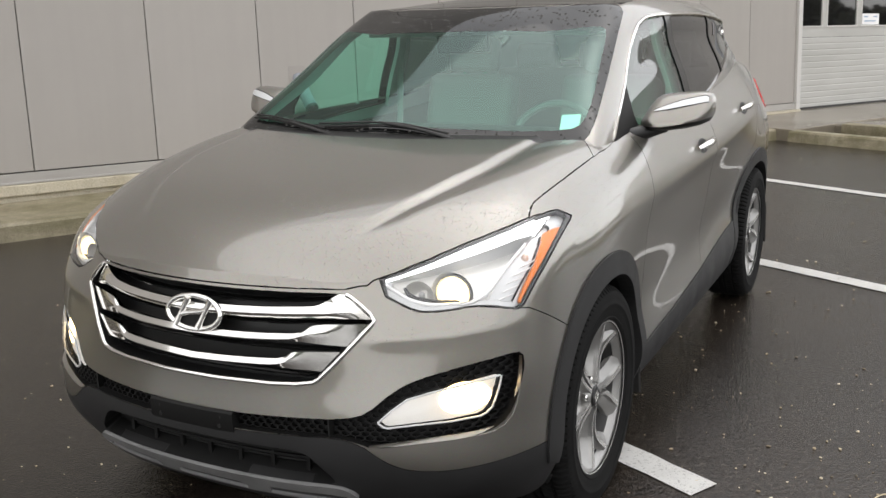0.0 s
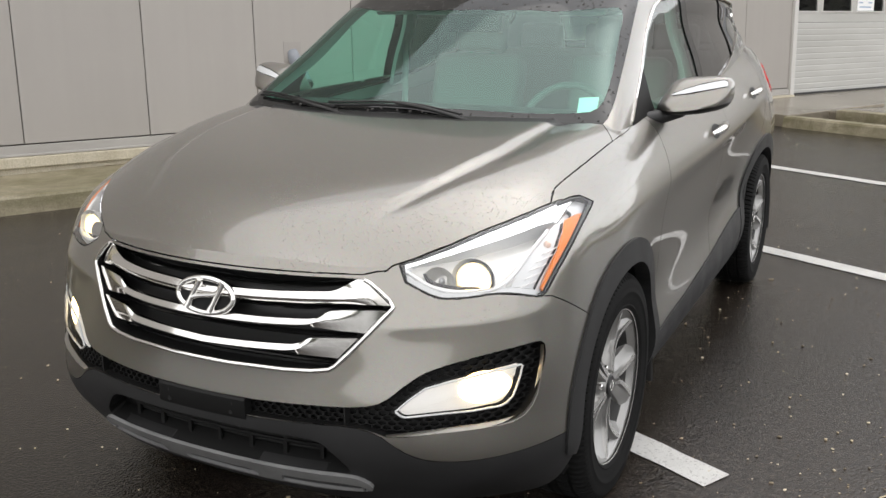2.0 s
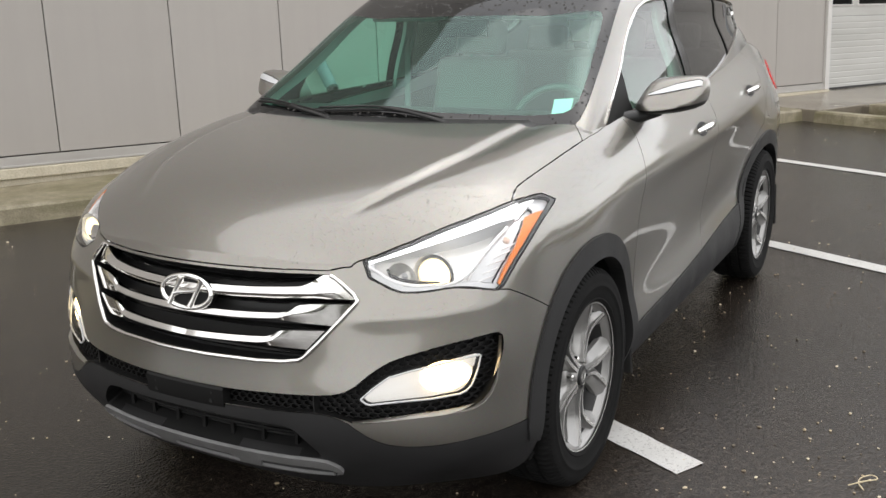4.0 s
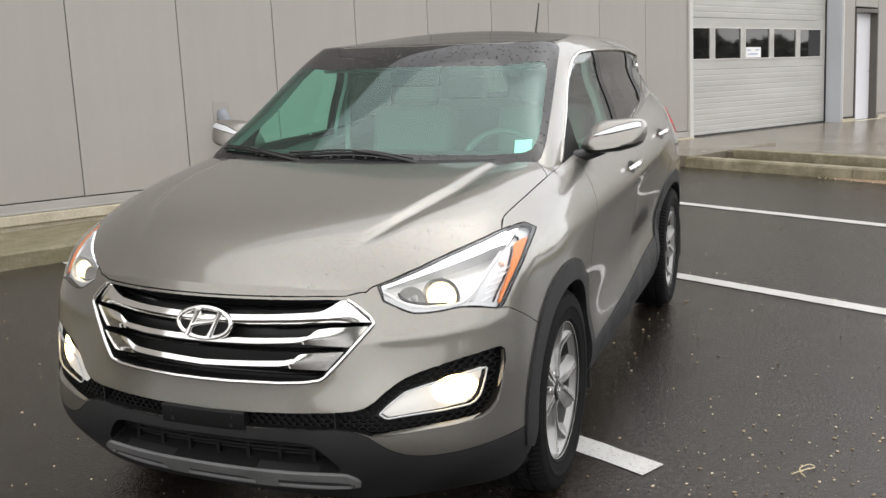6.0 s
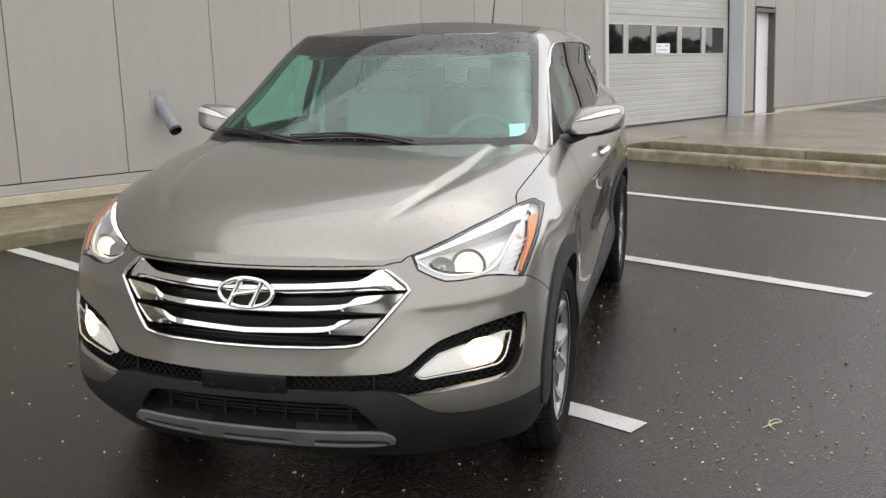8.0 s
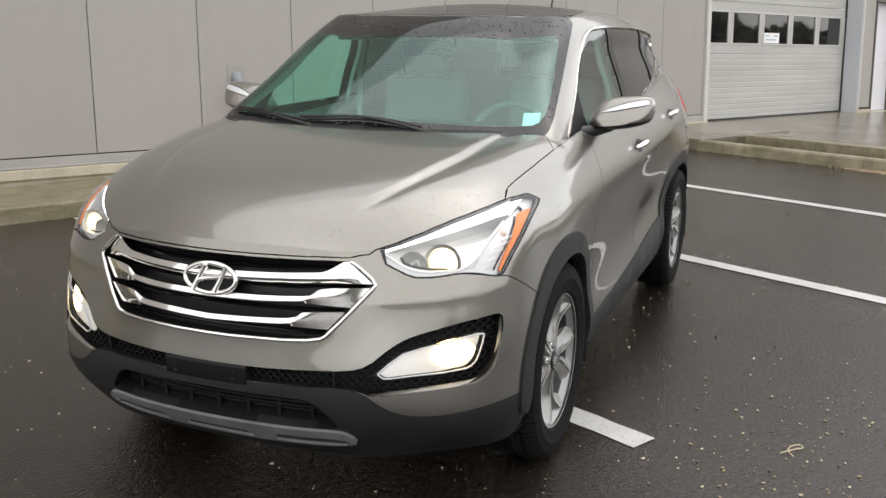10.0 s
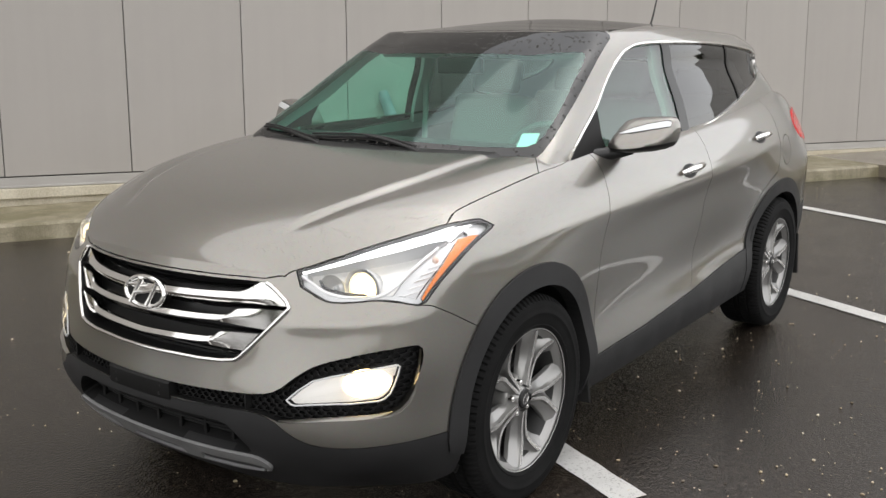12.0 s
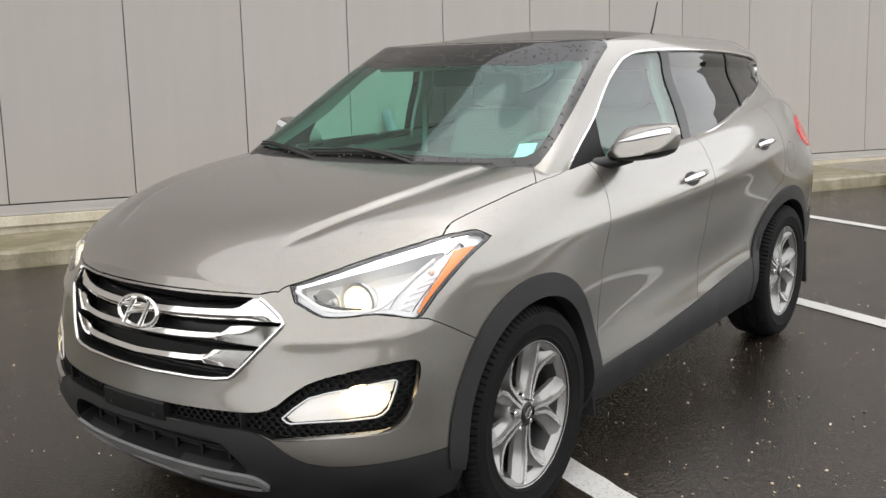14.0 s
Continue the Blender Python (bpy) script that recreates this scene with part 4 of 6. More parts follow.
cut(body, "yz", [(2.9, 0.0), (2.9, .60), (3.2, .64), (4.2, .66), (4.2, 0.0)], RBUMPER)
cut(body, "yz", [(-1.3, .0), (-1.3, 1.2), (-.74, .93), (-.62, .83), (-.51, .809), (-.432, .767), (-.332, .711), (-.28, .69), (-.28, 0.0)], BUMPER)
assign(body, COWL, lambda c: c.z > 1.0 and c.y < 0.50 and c.x < 0.735 and c.y > 0.0)
assign(body, HOLE, lambda c: c.y > 0.45 and c.y < 3.25 and c.x < 0.745 - 0.03 * max(0, c.y - 2.5) * 3 and c.z > 1.05)
gapB = [(1.605, 1.3), (1.585, 1.10), (1.572, 0.9), (1.562, 0.72), (1.535, 0.55), (1.47, 0.40)]
cut(body, "yz", [(.585, 1.3), (.588, 1.10), (.545, .95), (.512, .80), (.500, .644), (.470, .42), (.46, .2)] + [(1.47, .2)] + gapB[::-1], FDOOR, side)
cut(body, "yz", gapB + [(1.47, .2), (2.2, .2), (2.215, .50), (2.24, .60), (2.30, .70), (2.40, .80), (2.52, .865), (2.60, .90), (2.625, 1.0), (2.62, 1.3)], RDOOR, side)
cut(body, "yz", arc(2.745, 1.005, 0.082, 0, 345, 23), FUEL, side)
cut(body, "yz", rounded([(3.02, 1.165), (3.06, 1.075), (3.25, 1.02), (3.6, 1.0), (3.6, 1.2), (3.2, 1.21)], 1), TAIL, lambda c: c.x > 0.3)
assign(body, FENDER, lambda c: c.y < 0.75)
assign(body, QUARTER, lambda c: c.y >= 0.75)

panel("hood", body, HOOD, PAINT, car, both=True, lip=0.02, gap=0.0028)
panel("front_bumper", body, BUMPER, PAINT, car, both=True, lip=0.02)
panel("fender", body, FENDER, PAINT, car, lip=0.015)
fdoor = panel("front_door", body, FDOOR, PAINT, car)
rdoor = panel("rear_door", body, RDOOR, PAINT, car)
panel("quarter_panel", body, QUARTER, PAINT, car, both=True, lip=0.004)
panel("pillar_base", body, BASE, PAINT, car, lip=0.01, gap=0.001)
panel("fuel_flap", body, FUEL, PAINT, car, gap=0.0012)
panel("tail_lamp", body, TAIL, RED_LENS, car, "red tail lamp lens", swell=0.006)
for rid in (ARCH, ARCH2):
    panel("wheel_arch_trim", body, rid, CLAD, car, "dark grey plastic arch trim", lip=0.05, offset=0.008, gap=0.0)
panel("lower_bumper", body, LOWER, CLAD, car, "dark grey plastic lower bumper", both=True, lip=0.03, gap=0.001)
panel("sill_cladding", body, SILL, CLAD, car, "dark grey plastic sill", lip=0.03, offset=0.006, gap=0.0)
panel("rear_bumper", body, RBUMPER, CLAD, car, both=True, offset=0.004)
panel("cowl", body, COWL, BLACK_PLASTIC, car, "black plastic cowl", both=True, offset=-0.012)
sk = panel("skid_plate", body, SKID, SKID_PAINT, car, "silver skid plate", both=True, lip=0.012, offset=0.010, gap=0.001)
panel("skid_recess", body, SLOT, BLACK_PLASTIC, sk, "black recess", both=True, offset=0.001, lip=0.0, gap=-0.001)

# the body's front face as a function of x and z
def _front_tree():
    gr = body_grid()
    n, m = gr.shape[:2]
    return BVHTree.FromPolygons(gr.reshape(-1, 3).tolist(), [(i * m + j, i * m + j + 1, i * m + m + j + 1, i * m + m + j) for i in range(n - 1) for j in range(m - 1)])


TREE = _front_tree()


def face_at(x, z, back=0.0):
    """The point of the front face at x, z, moved back along its normal."""
    hit, nor, _, _ = TREE.ray_cast(Vector((abs(x), -2, z)), Vector((0, 1, 0)))
    if hit is None:
        hit, nor = Vector((abs(x), -0.5, z)), Vector((0, -1, 0))
    if nor.y > 0:
        nor = -nor
    p = hit - nor * back
    return Vector((p.x if x >= 0 else -p.x, p.y, p.z))


def side_at(y, z, out=0.0):
    hit, nor, _, _ = TREE.ray_cast(Vector((3, y, z)), Vector((-1, 0, 0)))
    if nor.x < 0:
        nor = -nor
    return hit + nor * out


def ribbon(bm, top, bot, back, bulge, n=60, rows=5, thick=0.012, facet=False):
    """A convex bar between an upper and a lower line (z over x) along the front face, on both sides of the middle."""
    tx, tz, bx, bz = [p[0] for p in top], [p[1] for p in top], [p[0] for p in bot], [p[1] for p in bot]
    half = []
    for i in range(n + 1):
        k = i / n
        xt, xb = tx[0] + (tx[-1] - tx[0]) * k, bx[0] + (bx[-1] - bx[0]) * k
        zt, zb = float(np.interp(xt, tx, tz)), float(np.interp(xb, bx, bz))
        row = []
        for r in range(rows + 1):
            q = r / rows
            x, z = xt + (xb - xt) * q, zt + (zb - zt) * q
            flat = min(1.0, max(0.0, (zt - zb - 0.034) / 0.02)) if facet else 0.0
            row.append(face_at(x, z, 0.004 + (1 - flat) * (0.010 * max(0.0, 1 - q / 0.6) + 0.012 * max(0.0, (q - 0.7) / 0.3)) + flat * 0.006 * q if facet else back - bulge * (q / 0.7 if q < 0.7 else 1.0 - (q - 0.7) * 1.2)))
        row = [row[0] + Vector((0, thick, 0))] + row + [row[-1] + Vector((0, thick, 0))]
        half.append(row)
    return half


def ribbon_mesh(bm, top, bot, back, bulge, across=True, **kw):
    half = ribbon(bm, top, bot, back, bulge, **kw)
    rows = ([[Vector((-p.x, p.y, p.z)) for p in r] for r in half[:0:-1]] + half) if across and abs(top[0][0]) < 1e-6 else half
    vs = [[bm.verts.new(p) for p in r] for r in rows]
    for a, b in zip(vs, vs[1:]):
        for k in range(len(a) - 1):
            bm.faces.new((a[k], b[k], b[k + 1], a[k + 1]))
    return bm


# ---- radiator grille ----
back = panel("grille_backing", body, GRILLE, BLACK_PLASTIC, car, "black recess of the radiator grille", both=True, offset=-0.075, lip=0.0, gap=-0.004)
panel("grille_surround", body, GRILLE, BLACK_PLASTIC, car, both=True, lip=0.08, only_lip=True, gap=-0.001)
BARS = (
    ([(0, .826), (.109, .829), (.248, .833), (.365, .836), (.385, .842), (.425, .866), (.440, .866)], [(0, .797), (.112, .800), (.251, .804), (.397, .804), (.43, .803), (.50, .801), (.512, .801)]),
    ([(0, .757), (.181, .760), (.320, .763), (.340, .768), (.368, .785), (.40, .788), (.506, .789)], [(0, .733), (.182, .736), (.336, .742), (.38, .737), (.40, .735), (.44, .732), (.458, .730)]),
    ([(0, .681), (.107, .685), (.275, .692), (.297, .698), (.322, .713), (.36, .716), (.444, .717)], [(0, .659), (.107, .663), (.286, .668), (.33, .666), (.36, .665), (.388, .664), (.397, .663)]),
)
for top, bot in BARS:
    part("grille_bar", ribbon_mesh(bmesh.new(), top, bot, 0.020, 0.020, facet=True), CHROME, car, "bright chrome grille bar", smooth=25)
for z in (.855, .79, .715, .645):
    w = float(np.interp(z, (.63, .80, .87), (.37, .50, .43)))
    part("grille_slat", ribbon_mesh(bmesh.new(), [(0, z + .007), (w, z + .007)], [(0, z - .004), (w, z - .004)], 0.05, 0.008, n=16, rows=3), GLOSS_BLACK, car, smooth=50)
# chrome frame round the lower edge of the grille
line = [p for p in grille if p[0] > 0.0 and (p[1] < .86 or p[0] > .44)]
line = sorted([p for p in line if p[0] >= 0.0], key=lambda p: math.atan2(p[1] - .76, p[0] - .10))
pts = [face_at(max(x, 0), z, -0.002) for x, z in line if x > 0.0]
pts = [face_at(0, .6235, -0.002)] + pts
ring = [Vector((-p.x, p.y, p.z)) for p in pts[:0:-1]] + pts
part("grille_frame", tube(bmesh.new(), ring, 0.0065, 8), CHROME, car, "thin chrome grille frame", smooth=60)

# oval badge
c0 = face_at(0, .797, 0.012)
badge = empty("badge", pose(0.006, c0.y, c0.z, -12, 0, 0), "", "")
badge.parent = car
ringp = [(0.094 * math.cos(a), 0, 0.047 * math.sin(a)) for a in np.linspace(0, 2 * math.pi, 49)]
part("badge_ring", tube(bmesh.new(), ringp, 0.0085, 10, caps=False), CHROME, badge, "chrome oval ring", smooth=60)
for sx in (-1, 1):
    bar = [(sx * 0.040 + 0.019 * q, -0.002, 0.040 * q) for q in (-1, -0.5, 0, 0.5, 1)]
    part("badge_bar", tube(bmesh.new(), bar, [0.012, 0.009, 0.0095, 0.009, 0.012], 10), CHROME, badge, smooth=60)
part("badge_bar", tube(bmesh.new(), [(-0.045, -0.002, -0.010), (-0.02, -0.003, -0.003), (0.02, -0.003, 0.003), (0.045, -0.002, 0.010)], [0.010, 0.007, 0.007, 0.010], 10), CHROME, badge, smooth=60)
bm = bmesh.new()
plate = [[bm.verts.new((f * 0.094 * math.cos(a), y, f * 0.047 * math.sin(a))) for a in np.linspace(0, 2 * math.pi, 40, endpoint=False)] for f, y in ((1.0, 0.03), (1.0, 0.006), (0.96, 0.003))]
for p, q in zip(plate, plate[1:]):
    for k in range(40):
        bm.faces.new((p[k], p[(k + 1) % 40], q[(k + 1) % 40], q[k]))
bm.faces.new(plate[-1])
part("badge_plate", bm, MESH_BLACK, badge, "black oval plate", smooth=40)

# ---- lower openings ----
panel("mesh_backing", body, MESHES, MESH_BLACK, car, "black recess behind the honeycomb", both=True, offset=-0.045, lip=0.0, gap=-0.006)
panel("fog_surround", body, MESHES, MESH_BLACK, car, both=True, lip=0.045, only_lip=True, gap=-0.0005)


def honeycomb(poly, w, h, back, skip=None):
    bm = bmesh.new()
    us, vs = [p[0] for p in poly], [p[1] for p in poly]
    r, row = 0, min(vs)
    while row < max(vs):
        x = max(min(us), 0) + (w / 2 if r % 2 else 0)
        while x < max(us):
            if inside((x, row), poly) and not (skip and skip(x, row)):
                ringo, ringi, deep = [], [], []
                for k in range(6):
                    a = math.pi / 6 + k * math.pi / 3
                    for lst, f, b in ((ringo, 0.585, back), (ringi, 0.44, back), (deep, 0.44, back + 0.014)):
                        px, pz = x + w * f * math.cos(a), row + h * 1.17 * f * math.sin(a)
                        lst.append(bm.verts.new(face_at(px, pz, b)))
                for k in range(6):
                    q = (k + 1) % 6
                    bm.faces.new((ringo[k], ringo[q], ringi[q], ringi[k]))
                    bm.faces.new((ringi[k], ringi[q], deep[q], deep[k]))
            x += w
        row += h * 0.87
        r += 1
    return bm


FOG = [(.554, .535), (.583, .565), (.620, .595), (.670, .611), (.724, .624), (.775, .636), (.826, .645), (.829, .643), (.826, .615), (.820, .585), (.814, .563), (.803, .548), (.790, .541), (.730, .535), (.652, .530), (.580, .521), (.568, .524)]
comb = honeycomb(inset(mesh_open, 0.004), 0.026, 0.0150, 0.026, lambda x, z: inside((x, z), inset(FOG, -0.008)))
ob = part("honeycomb_mesh", mirrored(comb), MESH_BLACK, car, "black honeycomb mesh")
ob["kind"] = "stuff"

# bright bevel along the lower and outer edge of the opening
for s in (1, -1):
    edge = [(.530, .468), (.60, .474), (.689, .484), (.745, .488), (.790, .491), (.815, .495), (.836, .507), (.850, .530), (.858, .560), (.862, .60), (.864, .64), (.862, .688)]
    inner = inset([(.53, .75)] + edge + [(.53, .76)], 0.010)[1:-1]
    bm = bmesh.new()
    rows = []
    for k, (p, q) in enumerate(zip(edge, inner)):
        f = (1.0 if k < 6 else 0.3) * min(1.0, 0.25 + k / 2.0) * min(1.0, 0.2 + (len(edge) - 1 - k) / 3.0)
        q = (p[0] + (q[0] - p[0]) * f, p[1] + (q[1] - p[1]) * f)
        rows.append([bm.verts.new(Vector((s, 1, 1)) * v) for v in (face_at(*p, -0.0012), face_at((p[0] + q[0]) / 2, (p[1] + q[1]) / 2, 0.004), face_at(*q, 0.011))])
    for a, b in zip(rows, rows[1:]):
        for k in range(2):
            bm.faces.new((a[k], b[k], b[k + 1], a[k + 1]))
    part("fog_bevel", bm, PAINT, car, smooth=40)
for x in (.427, -.427):
    part("mesh_joint", box(bmesh.new(), x - .002, x + .002, face_at(x, .515).y + 0.004, face_at(x, .515).y + 0.03, .492, .54), BLACK_PLASTIC, car)

panel("intake_backing", body, INTAKE, MESH_BLACK, car, "black lower air intake", both=True, offset=-0.10, lip=0.0, gap=-0.01)
panel("intake_surround", body, INTAKE, MESH_BLACK, car, both=True, lip=0.10, only_lip=True, gap=-0.0005)
for z, b in ((.430, .045), (.405, .05), (.380, .055), (.356, .06)):
    w = float(np.interp(z, (.34, .42, .44), (.43, .385, .36)))
    part("intake_slat", ribbon_mesh(bmesh.new(), [(0, z + .004), (w, z + .004)], [(0, z - .006), (w, z - .006)], b, 0.004, n=16, rows=2), MESH_BLACK, car, smooth=50)
for x in (-.33, -.22, -.11, 0.0, .11, .22, .33):
    p = face_at(x, .40, 0.06)
    part("intake_post", box(bmesh.new(), x - .006, x + .006, p.y, p.y + .01, 0.342, .446), MESH_BLACK, car)

# number plate carrier without a plate
bm = bmesh.new()
half = []
for i in range(13):
    x = -0.162 + 0.3 * i / 12 + 0.012
    q = face_at(x, .503, -0.007)
    half.append([bm.verts.new((x, y, z)) for y, z in ((q.y + .03, .532), (q.y + .004, .534), (q.y, .528), (q.y, .482), (q.y + .004, .474), (q.y + .03, .474))])
for a, b in zip(half, half[1:]):
    for k in range(5):
        bm.faces.new((a[k], b[k], b[k + 1], a[k + 1]))
bm.faces.new(half[0])
bm.faces.new(half[-1])
pc = part("plate_carrier", bm, MESH_BLACK, car, "dark plastic plate carrier", smooth=30)
for x, z in ((-.11, .515), (.105, .515), (-.11, .490), (.105, .490)):
    q = face_at(x, z, -0.0072)
    part("screw_hole", tube(bmesh.new(), [(x, q.y + .004, z), (x, q.y - .001, z)], 0.006, 10), BLACK_PLASTIC, pc)

# ---- fog lamps ----
for s in (1, -1):
    fog = empty("fog_lamp", pose(0, 0, 0), "", "")
    fog["label"] = "lit fog lamp with a chrome rim"
    fog.parent = car
    n = 10
    cx = sum(p[0] for p in FOG) / len(FOG)
    cz = sum(p[1] for p in FOG) / len(FOG)

    def fill(bm, scale, back, dome=0.0):
        rings = []
        for k in range(n + 1):
            f = scale * k / n
            rings.append([bm.verts.new(Vector((s, 1, 1)) * face_at(cx + (x - cx) * f, cz + (z - cz) * f, back - dome * (1 - (k / n) ** 2))) for x, z in FOG] if k else [bm.verts.new(Vector((s, 1, 1)) * face_at(cx, cz, back - dome))])
        m = len(FOG)
        for k in range(n):
            for i in range(m):
                j = (i + 1) % m
                if k == 0:
                    bm.faces.new((rings[0][0], rings[1][i], rings[1][j]))
                else:
                    bm.faces.new((rings[k][i], rings[k + 1][i], rings[k + 1][j], rings[k][j]))
        return bm

    part("reflector", fill(bmesh.new(), 0.98, 0.030, 0.0), FOG_REFLECTOR, fog, "bright faceted reflector", smooth=40)
    # the bulb's light on the reflector, put in as a broad emitting patch
    bm = bmesh.new()
    glowing = [[bm.verts.new(Vector((s, 1, 1)) * face_at((.757 + .060 * f * math.cos(a)), .590 + .043 * f * math.sin(a), 0.028 - 0.008 * (1 - f * f))) for a in np.linspace(0, 2 * math.pi, 24, endpoint=False)] for f in (1.0, 0.7, 0.4, 0.12)]
    for p, q in zip(glowing, glowing[1:]):
        for k in range(24):
            bm.faces.new((p[k], p[(k + 1) % 24], q[(k + 1) % 24], q[k]))
    bm.faces.new(glowing[-1])
    part("bulb", bm, GLOW_FOG, fog, "warm white glow of the lit reflector, as an emitting patch", smooth=180)
    part("lens", fill(bmesh.new(), 1.0, 0.004, 0.006), LENS, fog, "clear lens", smooth=180)
    part("shroud", fill(bmesh.new(), 1.10, 0.034, 0.0), BLACK_PLASTIC, fog, "black shroud", smooth=40)
    loop = [Vector((s, 1, 1)) * face_at(x, z, 0.006) for x, z in FOG + FOG[:1]]
    part("rim", tube(bmesh.new(), loop, 0.0030, 8, caps=False), LAMP_WHITE, fog, "bright rim", smooth=60)

# ---- headlamps ----
lens = panel("headlamp", body, LAMP, LENS, car, "lit headlamp under a clear lens", gap=0.003, lip=0.003)
panel("gasket", body, LAMP, BLACK_PLASTIC, lens, "black gasket", gap=0.0005, lip=0.03, only_lip=True, offset=-0.001)
lamp_high = [p if p[0] > .80 or p[1] < .87 + (p[0] - .48) * .4 - .012 else (p[0], p[1] + .06) for p in lamp]
seam = [Vector(p) for p in hood[3:10]] + [Vector((.811, -.268)), Vector((.829, -.208))]


def beside(d0, d1):
    """The band between two distances outside the joint of hood and lamp, seen from above."""
    rows = []
    for d in (d0, d1):
        row = []
        for k, p in enumerate(seam):
            t = (seam[min(k + 1, len(seam) - 1)] - seam[max(k - 1, 0)]).normalized()
            row.append((p.x + t.y * d, p.y - t.x * d))
        rows.append(row)
    return rows[0] + rows[1][::-1]


cut(body, "xz", inset(lamp_high, 0.0045), STRIP, lambda c: c.y < -0.12, only=(LAMP,))
cut(body, "xy", beside(-0.02, 0.0025), LAMP, lambda c: c.y < -0.12, only=(STRIP,))
cut(body, "xz", inset(lamp_high, 0.018), GUIDE, lambda c: c.y < -0.12, only=(STRIP,))
brow = [(.494, .892), (.554, .917), (.62, .945), (.664, .964), (.716, .985), (.76, 1.002), (.79, 1.014), (.826, 1.020)]
cut(body, "xz", [(x, z + .06) for x, z in brow] + [(x, z - .012 - .020 * min(1.0, (x - .494) / .25)) for x, z in brow[::-1]], 30, lambda c: c.y < -0.12, only=(STRIP, GUIDE))
cut(body, "xz", [(.836, .984), (.852, .990), (.892, .975), (.892, .905), (.880, .850), (.858, .808), (.846, .832), (.853, .885), (.856, .925), (.846, .965)], AMB, lambda c: c.y < -0.12, only=(STRIP, GUIDE))
cut(body, "xz", [(.775, .80), (.795, .90), (.80, .95), (.83, 1.005), (.90, 1.005), (.90, .80)], 31, lambda c: c.y < -0.12, only=(GUIDE,))
assign(body, 33, lambda c: c.z > 0.965, only=(STRIP,))
panel("upper_bezel", body, 33, LAMP_WHITE, lens, "silver outer bezel", gap=0.0, lip=0.0, offset=-0.020)
panel("frame", body, LAMP, BLACK_PLASTIC, lens, "black lens edge", gap=0.0, lip=0.0, offset=-0.004)
panel("light_guide", body, 30, GLOW_LED, lens, "white position light strip", gap=0.002, lip=0.012, offset=-0.016)
panel("reflector_back", body, AMB, LAMP_WHITE, lens, gap=0.001, lip=0.0, offset=-0.018)
panel("side_reflector", body, AMB, AMBER, lens, "amber side reflector", gap=0.002, lip=0.01, offset=-0.010)
panel("outer_bezel", body, STRIP, LAMP_WHITE, lens, "silver outer bezel", gap=0.0, lip=0.0, offset=-0.020)
panel("housing", body, GUIDE, LAMP_SILVER_DULL, lens, "silver reflector housing", gap=-0.004, lip=0.0, offset=-0.075)
panel("housing_wall", body, GUIDE, LAMP_WHITE, lens, gap=-0.001, lip=0.062, offset=-0.016, only_lip=True)
panel("turn_signal_housing", body, 31, LAMP_WHITE, lens, "pale turn signal housing", gap=0.002, lip=0.05, offset=-0.030)
for s, ob in zip((1, -1), lens):
    S = Vector((s, 1, 1))
    aim = Vector((0.15 * s, -1, -0.02)).normalized()
    p = S * face_at(.702, .880, 0.050)
    part("low_beam_bowl", tube(bmesh.new(), [p + aim * -.03, p + aim * -.018, p + aim * .006, p + aim * .020], [0.030, 0.046, 0.056, 0.060], 28, caps=False), LAMP_BRIGHT, ob, "bright low beam reflector", smooth=60)
    part("projector_tube", tube(bmesh.new(), [p + aim * -.05, p + aim * .010, p + aim * .016], [0.032, 0.049, 0.047], 28, caps=False), LAMP_WHITE, ob, smooth=60)
    part("projector_lens", ball(bmesh.new(), p + aim * 0.004, 0.042, (1.1, 0.55, 1), 20), GLOW_LOW, ob, "glowing low beam lens", smooth=180)
    p2 = S * face_at(.622, .868, 0.050)
    part("high_beam_bowl", tube(bmesh.new(), [p2 + aim * -.03, p2 + aim * -.015, p2 + aim * .005, p2 + aim * .014], [0.008, 0.029, 0.041, 0.045], 28, caps=False), LAMP_SILVER_DULL, ob, smooth=60)
    part("high_beam_bulb", ball(bmesh.new(), p2 + aim * -.008, 0.009), LAMP_WHITE, ob, smooth=180)
    # bright rib that runs from the light strip down and along the lower edge
    q = rounded([tuple(face_at(x, z, d)) for x, z, d in ((.815, .972, .020), (.800, .925, .020), (.788, .880, .020), (.768, .852, .020), (.735, .838, .022), (.66, .838, .026), (.60, .850, .026), (.565, .872, .024), (.530, .890, .020))], 2, False)
    part("bright_rib", tube(bmesh.new(), [S * Vector(p) for p in q], 0.0055, 10), LAMP_BRIGHT, ob, "bright rib round the reflectors", smooth=60)
    for k in range(5):
        q = [S * face_at(.808 + .006 * k + t * .030, .842 + .020 * k + t * .012, 0.024) for t in np.linspace(0, 1, 4)]
        part("signal_rib", tube(bmesh.new(), q, 0.0018, 6), LAMP_BRIGHT, ob, smooth=60)
    part("turn_signal_bulb", ball(bmesh.new(), S * face_at(.832, .945, 0.028), 0.010, (1, 1, 1.2), 14), AMBER_PALE, ob, "pale amber bulb", smooth=180)
    q = [S * face_at(x, z, 0.034) for x, z in ((.580, .884), (.592, .868), (.615, .856), (.66, .850), (.72, .850))]
    part("lower_bezel", tube(bmesh.new(), q, [0.004, 0.006, 0.006, 0.005, 0.003], 8), LAMP_DARK, ob, "dark curved bezel", smooth=60)

